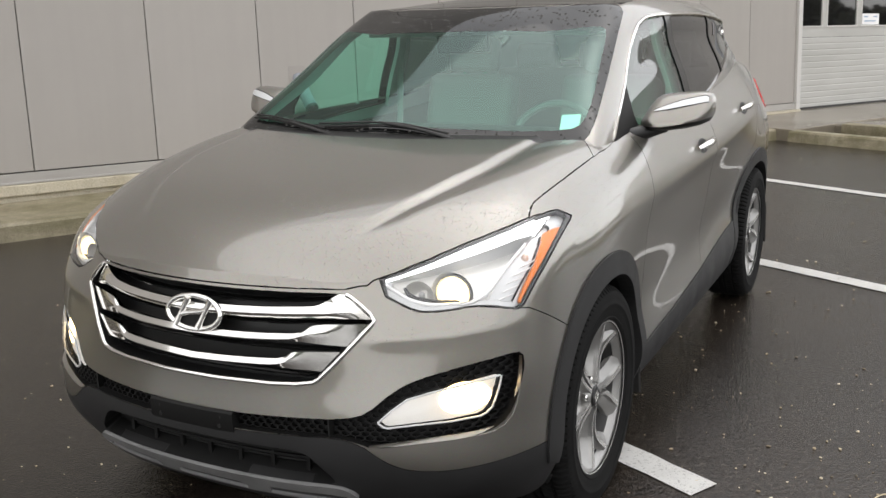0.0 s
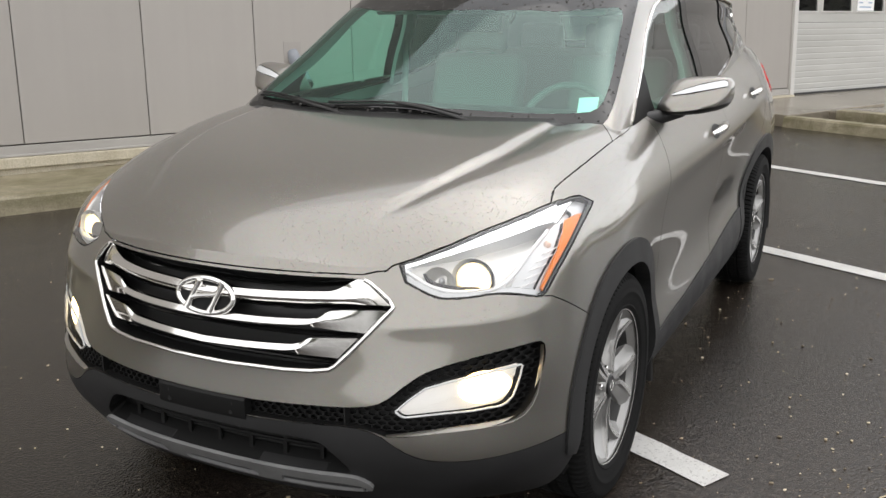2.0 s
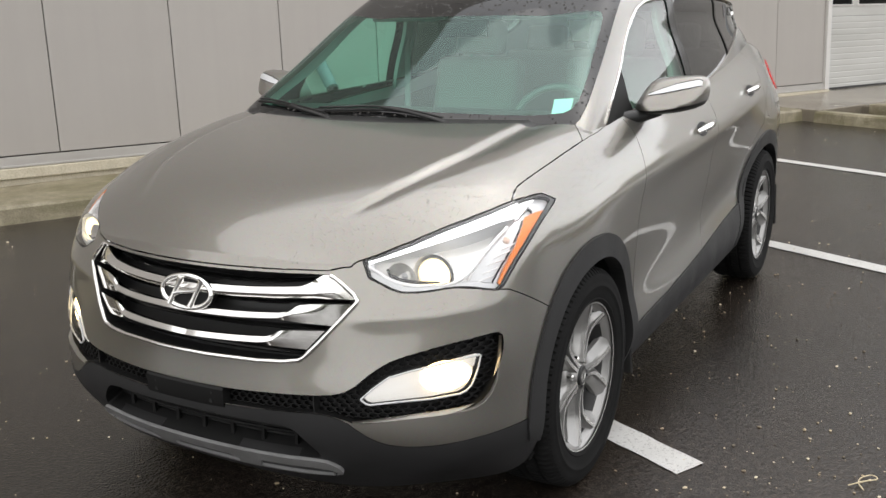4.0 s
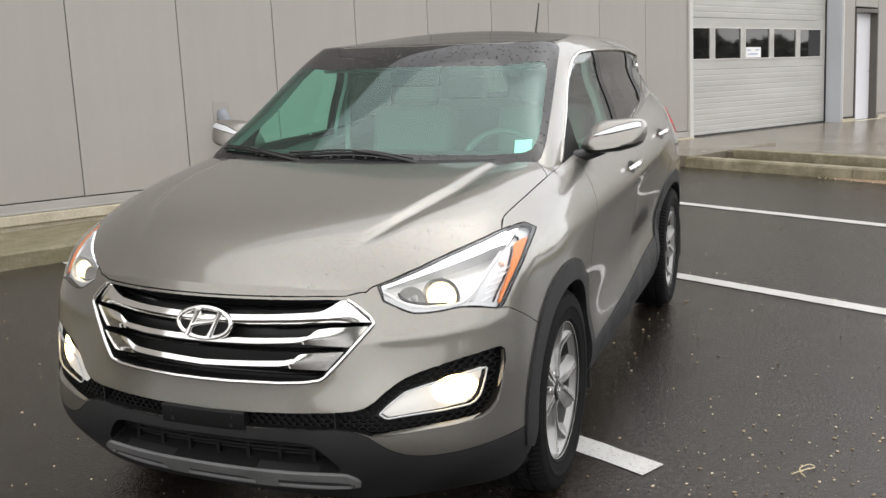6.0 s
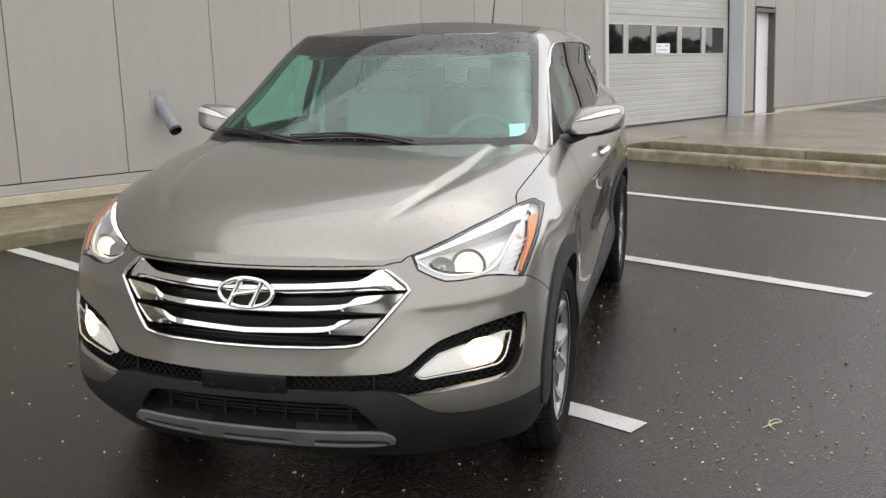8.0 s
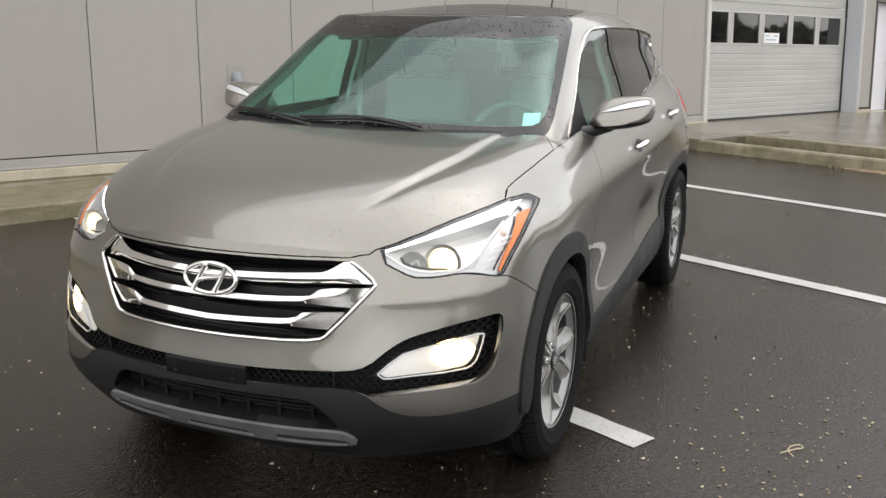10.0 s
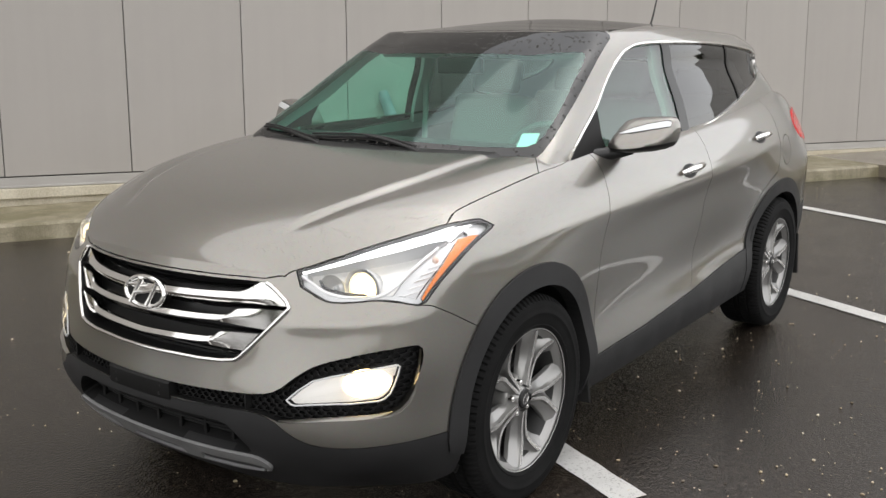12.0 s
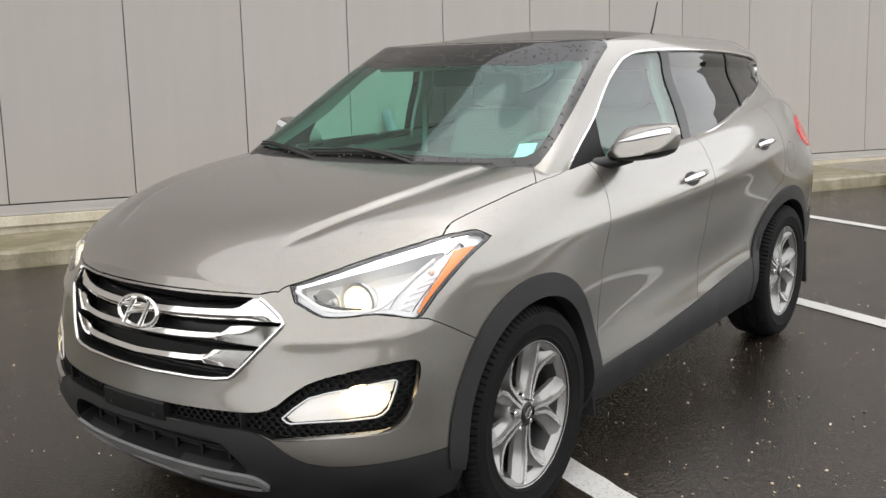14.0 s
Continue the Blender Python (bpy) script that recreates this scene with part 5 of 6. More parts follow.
# ---- cabin: glass, pillars, roof ----
CHR, BPIL, FWIN, RWIN, QWIN, SAIL, WS, FRIT, ROOFP, RGLASS, DIVIDE = range(1, 12)
ws = rounded([(-0.3, .10), (.36, .13), (.60, .185), (.70, .245), (.742, .295), (.738, .40), (.723, .49), (.691, .68), (.661, .86), (.637, 1.0), (.614, 1.105), (.575, 1.082), (.36, .952), (-0.3, .895)], 1)
ws_in = rounded([(-0.3, .250), (.234, .261), (.474, .280), (.665, .312), (.708, .360), (.696, .49), (.660, .67), (.628, .84), (.605, .889), (.56, .866), (.313, .772), (-0.3, .745)], 1)
cut(cabin, "xy", ws, FRIT, lambda c: c.y < 1.16)
cut(cabin, "xy", ws_in, WS, lambda c: c.y < 1.16, only=(FRIT,))
cut(cabin, "xy", rounded([(-0.3, .905), (.36, .962), (.575, 1.092), (.602, 1.13), (.585, 1.3), (.545, 1.6), (.52, 2.3), (.49, 2.66), (.44, 2.72), (-0.3, 2.76)], 1), ROOFP, lambda c: c.z > 1.57)
dlo = rounded([(.412, 1.140), (.490, 1.191), (.575, 1.237), (.672, 1.284), (.766, 1.334), (.840, 1.388), (.925, 1.448), (1.01, 1.503), (1.10, 1.545), (1.21, 1.572), (1.348, 1.583), (1.574, 1.588), (1.967, 1.588), (2.33, 1.577), (2.66, 1.556), (2.81, 1.538), (2.845, 1.48), (2.80, 1.425), (2.70, 1.385), (2.496, 1.338), (2.205, 1.273), (1.969, 1.223), (1.709, 1.184), (1.498, 1.165), (1.20, 1.150), (.78, 1.122), (.50, 1.126)], 1)
flank = lambda c: c.x > 0.42 and c.y < 2.98
cut(cabin, "yz", dlo, CHR, flank)
cut(cabin, "yz", [(p[0] + (0.6 * (q[0] - p[0]) if q[0] > 2.7 else 0), p[1] + (0.6 * (q[1] - p[1]) if q[0] > 2.7 else 0)) for p, q in zip(inset(dlo, 0.008), dlo)], FWIN, flank, only=(CHR,))
cut(cabin, "yz", [(1.435, 1.62), (1.475, 1.10), (1.570, 1.10), (1.515, 1.62)], BPIL, flank, only=(FWIN,))
cut(cabin, "yz", [(1.50, 1.0), (1.50, 1.7), (3.0, 1.7), (3.0, 1.0)], RWIN, flank, only=(FWIN,))
cut(cabin, "yz", [(2.205, 1.62), (2.285, 1.25), (2.315, 1.25), (2.235, 1.62)], DIVIDE, flank, only=(RWIN,))
cut(cabin, "yz", [(2.26, 1.0), (2.26, 1.7), (3.0, 1.7), (3.0, 1.0)], QWIN, flank, only=(RWIN,))
cut(cabin, "yz", [(.35, 1.10), (.35, 1.20), (.73, 1.345), (.758, 1.335), (.715, 1.21), (.745, 1.10)], SAIL, flank, only=(FWIN,))
cut(cabin, "xz", [(-.3, 1.27), (.50, 1.27), (.46, 1.50), (-.3, 1.52)], RGLASS, lambda c: c.y > 2.9)
for f in cabin.bm.faces:
    c = f.calc_center_median()
    if f[cabin.reg] == 0 and (c.z < 1.075 or (c.z < 1.10 and c.y < 0.5)):
        f[cabin.reg] = 40

panel("roof_frame", cabin, 0, PAINT, car, "painted pillars and roof rails", both=True, lip=0.006, gap=0.0008)
panel("window_chrome", cabin, CHR, CHROME, car, "chrome strip round the side windows", lip=0.01, offset=0.004, gap=0.0)
panel("pillar_cover", cabin, BPIL, GLOSS_BLACK, car, "gloss black pillar cover", lip=0.006, offset=0.001)
panel("window_bar", cabin, DIVIDE, GLOSS_BLACK, car, "black window bar", lip=0.006, offset=0.001)
panel("mirror_sail", cabin, SAIL, MESH_BLACK, car, "black mirror sail", lip=0.006, offset=0.004)
panel("front_window", cabin, FWIN, GLASS_SIDE, fdoor, "lightly tinted door glass", lip=0.0, offset=-0.004, gap=-0.002)
panel("rear_window", cabin, RWIN, GLASS_DARK, rdoor, "dark privacy glass", lip=0.0, offset=-0.004, gap=-0.002)
panel("quarter_window", cabin, QWIN, GLASS_DARK, car, "dark privacy glass", lip=0.0, offset=-0.004, gap=-0.002)
screen = panel("windshield", cabin, WS, GLASS_FRONT, car, "clear windshield with fine rain drops", both=True, lip=0.0, gap=0.0)
panel("frit_band", cabin, FRIT, FRIT_BLACK, screen, "black glass border", both=True, lip=0.004, gap=0.0)
panel("roof_glass", cabin, ROOFP, ROOF_BLACK, car, "black panoramic roof glass", both=True, lip=0.01, gap=0.001)
panel("rear_screen", cabin, RGLASS, GLASS_DARK, car, both=True, lip=0.006)
panel("headliner", cabin, ROOFP, LINER, car, "pale roof lining", both=True, lip=0.0, offset=-0.045, gap=-0.03)
panel("pillar_trim", cabin, 0, LINER, car, "pale pillar trim", both=True, lip=0.0, offset=-0.028, gap=-0.006)
panel("b_pillar_trim", cabin, BPIL, LINER, car, "pale pillar trim", lip=0.02, offset=-0.05, gap=-0.012)
panel("door_lining", body, (FDOOR, RDOOR), DASH, car, "dark door lining", lip=0.0, offset=-0.09, gap=-0.01)


def cab_tree():
    gr = cabin_grid()
    n, m = gr.shape[:2]
    return BVHTree.FromPolygons(gr.reshape(-1, 3).tolist(), [(i * m + j, i * m + j + 1, i * m + m + j + 1, i * m + m + j) for i in range(n - 1) for j in range(m - 1)])


CAB = cab_tree()


def glass_at(x, y, out=0.0):
    """The point of windshield or roof over x, y."""
    hit, nor, _, _ = CAB.ray_cast(Vector((abs(x), y, 3)), Vector((0, 0, -1)))
    if nor.z < 0:
        nor = -nor
    p = hit + nor * out
    return Vector((p.x if x >= 0 else -p.x, p.y, p.z))


# round chrome moulding along the top of the side windows
def flank_at(y, z, out):
    hit, nor, _, _ = CAB.ray_cast(Vector((3, y, z)), Vector((-1, 0, 0)))
    return hit + (nor if nor.x > 0 else -nor) * out


for s in (1, -1):
    line = [Vector((s, 1, 1)) * flank_at(y, float(np.interp(y, (.575, .766, .84, .925, 1.01, 1.10, 1.21, 1.348, 1.574, 1.967, 2.33, 2.66, 2.80), (1.237, 1.334, 1.388, 1.448, 1.503, 1.545, 1.572, 1.581, 1.585, 1.585, 1.574, 1.553, 1.530))) - 0.006, 0.004) for y in np.linspace(0.95, 2.78, 40)]
    part("window_moulding", tube(bmesh.new(), line, [0.003] + [0.0075] * 38 + [0.003], 8), CHROME, car, "chrome window moulding", smooth=60)

# paper in the corner of the windshield
bm = bmesh.new()
vs = [bm.verts.new(glass_at(x, y, -0.006)) for x, y in ((.638, .300), (.700, .320), (.684, .404), (.619, .380))]
bm.faces.new(vs)
part("paper_notice", bm, PAPER, screen, "white paper notice behind the glass")

# wipers
for blade, arm in (([(-.69, .325), (-.575, .303), (-.45, .268), (-.33, .238), (-.26, .222)], [(-.20, .188), (-.28, .212), (-.38, .238), (-.46, .262)]), ([(-.34, .250), (-.22, .248), (-.10, .253), (.03, .250), (.114, .241), (.195, .229), (.262, .219)], [(.33, .190), (.24, .210), (.12, .232), (-.02, .247)])):
    wp = empty("wiper", pose(0, 0, 0), "", "")
    wp["label"] = "black wiper arm and blade"
    wp.parent = car
    line = [glass_at(x, y, 0.010) for x, y in rounded(blade, 2, False)]
    part("blade", tube(bmesh.new(), line, [0.003] + [0.006] * (len(line) - 2) + [0.003], 8), WIPER, wp, smooth=60)
    spine = [p + Vector((0, -0.004, 0.012)) for p in line[2:-2]]
    part("blade_spine", tube(bmesh.new(), spine, 0.0045, 6), WIPER, wp, smooth=60)
    q = [glass_at(x, y, 0.018 + 0.010 * k / 3) for k, (x, y) in enumerate(arm)]
    line = rounded([tuple(p) for p in q], 2, False)
    part("arm", tube(bmesh.new(), line, [0.009 - 0.003 * k / (len(line) - 1) for k in range(len(line))], 8), WIPER, wp, smooth=60)
    part("pivot", tube(bmesh.new(), [q[0] + Vector((0, 0, -0.03)), q[0] + Vector((0, 0, 0.006))], 0.016, 14), WIPER, wp, smooth=40)

# aerial
a0 = glass_at(0.0, 2.86)
ant = part("aerial", tube(bmesh.new(), [a0 + Vector((0, 0, 0.02)), a0 + Vector((0, 0.045, 0.10)), a0 + Vector((0, 0.10, 0.235))], [0.007, 0.0055, 0.004], 8), BLACK_PLASTIC, car, "thin black whip aerial", smooth=60)
part("aerial_base", ball(bmesh.new(), a0 + Vector((0, -0.01, 0.01)), 0.03, (0.8, 1.4, 0.8)), BLACK_PLASTIC, ant, smooth=180)

# ---- door mirrors ----
for s in (1, -1):
    mir = empty("door_mirror", pose(-0.011 * s, 0, 0), "", "")
    mir["label"] = "painted door mirror with a light strip"
    mir.parent = car
    rim = rounded([(.795, 1.168), (.806, 1.198), (.850, 1.268), (.885, 1.286), (.960, 1.293), (1.040, 1.297), (1.068, 1.284), (1.075, 1.245), (1.068, 1.208), (1.045, 1.178), (.945, 1.152), (.830, 1.146)], 1)
    mx, mz = .945, 1.222

    def dome(x, z):
        """Depth of the cap over x, z: flat in the middle, round towards its rim."""
        a = math.atan2(z - mz, x - mx)
        reach = 1e9
        for (xa, za), (xb, zb) in zip(rim, rim[1:] + rim[:1]):
            det = math.cos(a) * (zb - za) - math.sin(a) * (xb - xa)
            if abs(det) > 1e-9:
                k = ((xa - mx) * (zb - za) - (za - mz) * (xb - xa)) / det
                u = ((xa - mx) * math.sin(a) - (za - mz) * math.cos(a)) / det
                if k > 0 and -1e-6 <= u <= 1 + 1e-6:
                    reach = min(reach, k)
        f = min(1.0, math.hypot(x - mx, z - mz) / reach)
        return .815 - .105 * (1 - f ** 5.0) ** 0.5 - 0.05 * (1.08 - x) * (1 - f ** 4) + 0.8 * (z - mz) * (1 - f ** 6)

    def cap_mesh():
        bm = bmesh.new()
        rings = []
        for f in (1.0, 0.985, 0.96, 0.92, 0.86, 0.78, 0.66, 0.5, 0.3):
            rings.append([bm.verts.new((mx + (x - mx) * f, dome(mx + (x - mx) * f, mz + (z - mz) * f), mz + (z - mz) * f)) for x, z in rim])
        for a, b in zip(rings, rings[1:]):
            for k in range(len(rim)):
                j = (k + 1) % len(rim)
                bm.faces.new((a[k], a[j], b[j], b[k]))
        bm.faces.new(rings[-1])
        return bm

    seam = [(.70, 1.180), (.905, 1.171), (1.03, 1.194), (1.20, 1.245)]
    for name, below, mat, lab in (("cap", False, PAINT, ""), ("lower_shell", True, BLACK_PLASTIC, "black lower shell")):
        bm = cap_mesh()
        for (xa, za), (xb, zb) in zip(seam, seam[1:]):
            fs = [f for f in bm.faces if xa - .02 < f.calc_center_median().x < xb + .02]
            geom = fs + list({e for f in fs for e in f.edges}) + list({v for f in fs for v in f.verts})
            bmesh.ops.bisect_plane(bm, geom=geom, dist=1e-5, plane_co=(xa, 0, za), plane_no=(za - zb, 0, xb - xa))
        bad = [f for f in bm.faces if (f.calc_center_median().z < np.interp(f.calc_center_median().x, [p[0] for p in seam], [p[1] for p in seam])) != below]
        bmesh.ops.delete(bm, geom=bad, context="FACES")
        bm.transform(Matrix.Diagonal((s, 1, 1, 1)))
        part(name, bm, mat, mir, lab, smooth=50)
    bm = bmesh.new()
    bm.faces.new([bm.verts.new((s * (mx + (x - mx) * .97), .813, mz + (z - mz) * .97)) for x, z in rim])
    part("mirror_glass", bm, MIRROR, mir, "mirror glass")
    hi = [(.868, 1.231), (.915, 1.250), (.966, 1.267), (1.015, 1.278), (1.044, 1.283), (1.056, 1.278)]
    lo = [(.872, 1.229), (.920, 1.236), (.978, 1.248), (1.018, 1.256), (1.048, 1.262), (1.058, 1.263)]
    for name, grow, mat, lab in (("signal_frame", 0.003, BLACK_PLASTIC, "dark joint round the light strip"), ("turn_signal", 0.0, LAMP_WHITE, "white turn signal strip")):
        bm = bmesh.new()
        vs = []
        for (xa, za), (xb, zb) in zip(hi, lo):
            vs.append([bm.verts.new((s * (xa + (xb - xa) * q), dome(xa + (xb - xa) * q, za + grow + (zb - za - 2 * grow) * q) - (0.002 if grow else 0.0045), za + grow + (zb - za - 2 * grow) * q)) for q in (0, .33, .66, 1)])
        for a, b in zip(vs, vs[1:]):
            for k in range(3):
                bm.faces.new((a[k], b[k], b[k + 1], a[k + 1]))
        part(name, bm, mat, mir, lab, smooth=60)
    arm = [(s * .772, .585, 1.150), (s * .80, .64, 1.146), (s * .84, .71, 1.150), (s * .90, .765, 1.165)]
    part("foot", tube(bmesh.new(), arm, [0.010, 0.026, 0.026, 0.020], 12), BLACK_PLASTIC, mir, "black mirror foot", smooth=60)
    part("foot_trim", tube(bmesh.new(), [(s * .800, .56, 1.112), (s * .818, .64, 1.110), (s * .835, .72, 1.117)], [.003, .007, .003], 8), CHROME, mir, "chrome trim under the foot", smooth=60)

# ---- door handles ----
for doors, y0, y1, z0, z1 in ((fdoor, 1.235, 1.470, 1.022, 1.040), (rdoor, 2.225, 2.450, 1.098, 1.114)):
    for s, door in zip((1, -1), doors):
        S = Vector((s, 1, 1))
        n = 12
        bm = bmesh.new()
        line, rad = [], []
        for k in range(n + 1):
            q = k / n
            line.append(S * side_at(y0 + (y1 - y0) * q, z0 + (z1 - z0) * q, 0.006 + 0.028 * math.sin(math.pi * q) ** 0.5))
            rad.append(0.006 + 0.011 * math.sin(math.pi * min(1, 0.08 + q * 0.9)) ** 0.6)
        h = part("door_handle", tube(bm, line, rad, 10), CHROME, door, "chrome door handle", smooth=60)
        # shade of the handle's hollow, laid on the door as a flat dark ellipse
        bm = bmesh.new()
        rings = []
        cy, cz = y0 + (y1 - y0) * .42, z0 + (z1 - z0) * .42 - 0.004
        for f, o in ((1.0, 0.0012), (0.6, 0.0016)):
            rings.append([bm.verts.new(S * side_at(cy + 0.078 * f * math.cos(a), cz + 0.030 * f * math.sin(a), o)) for a in np.linspace(0, 2 * math.pi, 24, endpoint=False)])
        for k in range(24):
            bm.faces.new((rings[0][k], rings[0][(k + 1) % 24], rings[1][(k + 1) % 24], rings[1][k]))
        bm.faces.new(rings[1])
        part("handle_cup", bm, DARK_METAL, h, "flat dark patch for the shaded handle recess", smooth=60)

# ---- wheels ----
def tyre_mesh():
    prof = [(.244, -.100), (.250, -.104), (.256, -.1105), (.262, -.1130), (.265, -.1115), (.285, -.1165), (.300, -.1180), (.3025, -.1196), (.308, -.1198), (.3105, -.1184), (.326, -.1180), (.345, -.114), (.3575, -.104), (.3645, -.093), (.367, -.080), (.367, -.066), (.360, -.064), (.360, -.056), (.3685, -.054), (.3690, -.020), (.361, -.018), (.361, -.009), (.369, -.007)]
    prof = prof + [(r, -a) for r, a in prof[::-1]]
    seg = 384
    bm = bmesh.new()
    rings = []
    for i, (r, a) in enumerate(prof):
        ring = []
        for k in range(seg):
            rr = r
            if 0.065 < abs(a) < 0.105 and r > 0.35:
                rr -= 0.009 if k % 4 == 0 else 0.0
            elif 0.019 < abs(a) < 0.055 and r > 0.365:
                rr -= 0.006 if (k + 2) % 4 == 0 else 0.0
            t = 2 * math.pi * k / seg
            ring.append(bm.verts.new((a, rr * math.cos(t), rr * math.sin(t))))
        rings.append(ring)
    for p, q in zip(rings, rings[1:]):
        for k in range(seg):
            bm.faces.new((p[k], p[(k + 1) % seg], q[(k + 1) % seg], q[k]))
    return mesh_of("tyre", bm, TYRE, 32)


def spoke(bm, mid, side, face_only=False):
    """One spoke of a pair about the angle mid; it leaves the hub beside its twin and bends away towards the rim."""
    n = 16
    rows = []
    for k in range(n + 1):
        q = k / n
        r = 0.046 + 0.192 * q
        t = mid + side * float(np.interp(q, (0, 0.15, 0.50, 0.62, 1.0), (0.16, 0.125, 0.095, 0.125, 0.285)))
        top = 0.084 - 0.014 * math.sin(math.pi * q) + 0.012 * q
        wide = float(np.interp(q, (0, 0.45, 0.62, 1.0), (0.0058, 0.0055, 0.0078, 0.0085)))
        fl = float(np.interp(q, (0, 0.2, 0.45, 0.65, 0.8, 0.9, 1.0), (0.005, 0.014, 0.025, 0.033, 0.040, 0.050, 0.066)))
        drop = float(np.interp(q, (0, 0.6, 1.0), (1.0, 1.0, 0.55)))
        c, s = math.cos(t), math.sin(t)

        def at(u, x):
            return (x, r * c - u * s, r * s + u * c)
        if face_only:
            cols = [at(-wide, top + 0.0006), at(0, top + 0.0012), at(wide, top + 0.0006)]
        else:
            cols = [at(-wide * side, top - 0.022), at(-wide * side, top), at(wide * side, top), at(side * (wide + 0.001), top - 0.004), at(side * (wide + fl * 0.14), top - 0.013 * drop), at(side * (wide + fl * 0.5), top - 0.021 * drop), at(side * (wide + fl), top - 0.032 * drop), at(side * (wide + fl + 0.002), top - 0.032 * drop - 0.016)]
        rows.append([bm.verts.new(p) for p in cols])
    for a, b in zip(rows, rows[1:]):
        for k in range(len(a) - 1):
            bm.faces.new((a[k], b[k], b[k + 1], a[k + 1]))
    return bm


def web(mid):
    """The shallow dish between the two spokes of a pair."""
    bm = bmesh.new()
    rows = []
    for k in range(13):
        q = 0.30 + 0.70 * k / 12
        r = 0.046 + 0.192 * q
        half = float(np.interp(q, (0, 0.15, 0.50, 0.62, 1.0), (0.16, 0.125, 0.095, 0.125, 0.285))) - 0.03
        top = 0.084 - 0.014 * math.sin(math.pi * q) + 0.012 * q
        deep = 0.034 + 0.016 * math.sin(math.pi * (k / 12))
        rows.append([bm.verts.new((top - deep * math.cos(0.5 * math.pi * abs(u)) - 0.002, r * math.cos(mid + half * u), r * math.sin(mid + half * u))) for u in (-1, -.6, -.2, .2, .6, 1)])
    for a, b in zip(rows, rows[1:]):
        for k in range(5):
            bm.faces.new((a[k], b[k], b[k + 1], a[k + 1]))
    return bm


def build_wheel(at):
    w = empty("wheel", at, "", "")
    w["label"] = "alloy wheel with five twin spokes and black tyre"
    w.parent = car
    part("tyre", tyre_mesh(), None, w, "black rubber tyre")
    part("barrel", lathe(bmesh.new(), [(.246, -.10), (.25, -.095), (.215, -.06), (.205, 0.0), (.212, .05), (.226, .072)], 72), DARK_METAL, w, "dark inner barrel", smooth=40)
    rim = part("rim", lathe(bmesh.new(), [(.226, .072), (.228, .075), (.240, .088), (.247, .094), (.252, .100), (.250, .104), (.245, .103)], 72), ALLOY, w, "silver alloy rim", smooth=40)
    part("rim_lip", lathe(bmesh.new(), [(.2465, .1015), (.2490, .1040), (.2530, .1044), (.2545, .100)], 72), ALLOY_CUT, rim, "machined rim lip", smooth=40)
    for k in range(5):
        c = radians(90 + 72 * k)
        for s in (-1, 1):
            part("spoke", spoke(bmesh.new(), c, s), ALLOY, rim, smooth=28)
            part("spoke_face", spoke(bmesh.new(), c, s, True), ALLOY_CUT, rim, "machined spoke face", smooth=50)
        part("spoke_web", web(c), ALLOY, rim, smooth=60)
    part("hub", lathe(bmesh.new(), [(.078, 0.0), (.076, .046), (.070, .054), (.046, .056), (.042, .076), (.036, .081)], 40), ALLOY, rim, smooth=40)
    cap = part("centre_cap", lathe(bmesh.new(), [(.0335, .074), (.0335, .083), (.030, .0865), (.014, .0875), (.0005, .088)], 32), BLACK_PLASTIC, w, "black centre cap", smooth=40)
    bm = bmesh.new()
    tube(bm, [(.0885, .020 * math.cos(a), .0125 * math.sin(a)) for a in np.linspace(0, 2 * math.pi, 25)], 0.0018, 6, caps=False)
    tube(bm, [(.0885, -.006, -.010), (.0885, .006, .010)], 0.0025, 6)
    part("cap_badge", bm, CHROME, cap, smooth=60)
    for k in range(5):
        t = radians(90 + 36 + 72 * k)
        y, z = .057 * math.cos(t), .057 * math.sin(t)
        part("lug_nut", tube(bmesh.new(), [(.050, y, z), (.072, y, z), (.076, y, z)], [.0105, .0105, .007], 6), CHROME, w, smooth=30)
    part("brake_disc", lathe(bmesh.new(), [(.07, .0), (.155, .0), (.158, -.006), (.158, -.02), (.07, -.02)], 48), DISC, w, "bare steel brake disc", smooth=30)
    part("brake_caliper", box(bmesh.new(), -.04, .035, .075, .17, -.06, .07, 0.012), DARK_METAL, w, "dark brake caliper")
    return w


w0 = build_wheel(pose(0.800, 0.0, 0.369, 43, 0, 0))
for m in (pose(0.800, 2.70, 0.369, 52, 0, 0), pose(-0.800, 0.0, 0.369, 25, 0, 180), pose(-0.800, 2.70, 0.369, 60, 0, 180)):
    copy_thing(w0, m)

# wheel wells, flaps and underbody
for s in (1, -1):
    for cy in WHEEL_Y:
        bm = bmesh.new()
        rows = []
        for x, r in ((.885, .412), (.880, .440), (.55, .445)):
            rows.append([bm.verts.new((s * x, cy + r * math.cos(radians(a)), WHEEL_Z + r * math.sin(radians(a)))) for a in range(-12, 181, 6)])
        for a, b in zip(rows, rows[1:]):
            for k in range(len(a) - 1):
                bm.faces.new((a[k], a[k + 1], b[k + 1], b[k]))
        bm.faces.new(rows[-1])
        part("wheel_liner", bm, LINER_BLACK, car, "black wheel well liner", smooth=40)
        bm = bmesh.new()
        rows = []
        for k in range(6):
            z = .47 - .25 * k / 5
            y = cy + .40 + .045 * (k / 5) ** 1.3
            rows.append([bm.verts.new((s * x, y + dy, z)) for x, dy in ((.72, 0), (.905, 0), (.91, .006), (.905, .012), (.72, .012))])
        for a, b in zip(rows, rows[1:]):
            for k in range(4):
                bm.faces.new((a[k], a[k + 1], b[k + 1], b[k]))
        bm.faces.new(rows[-1])
        part("mud_flap", bm, RUBBER, car, "black rubber mud flap", smooth=40)
part("underbody", box(bmesh.new(), -.70, .70, -.50, 3.35, .25, .34, 0.03), LINER_BLACK, car, "dark underbody")
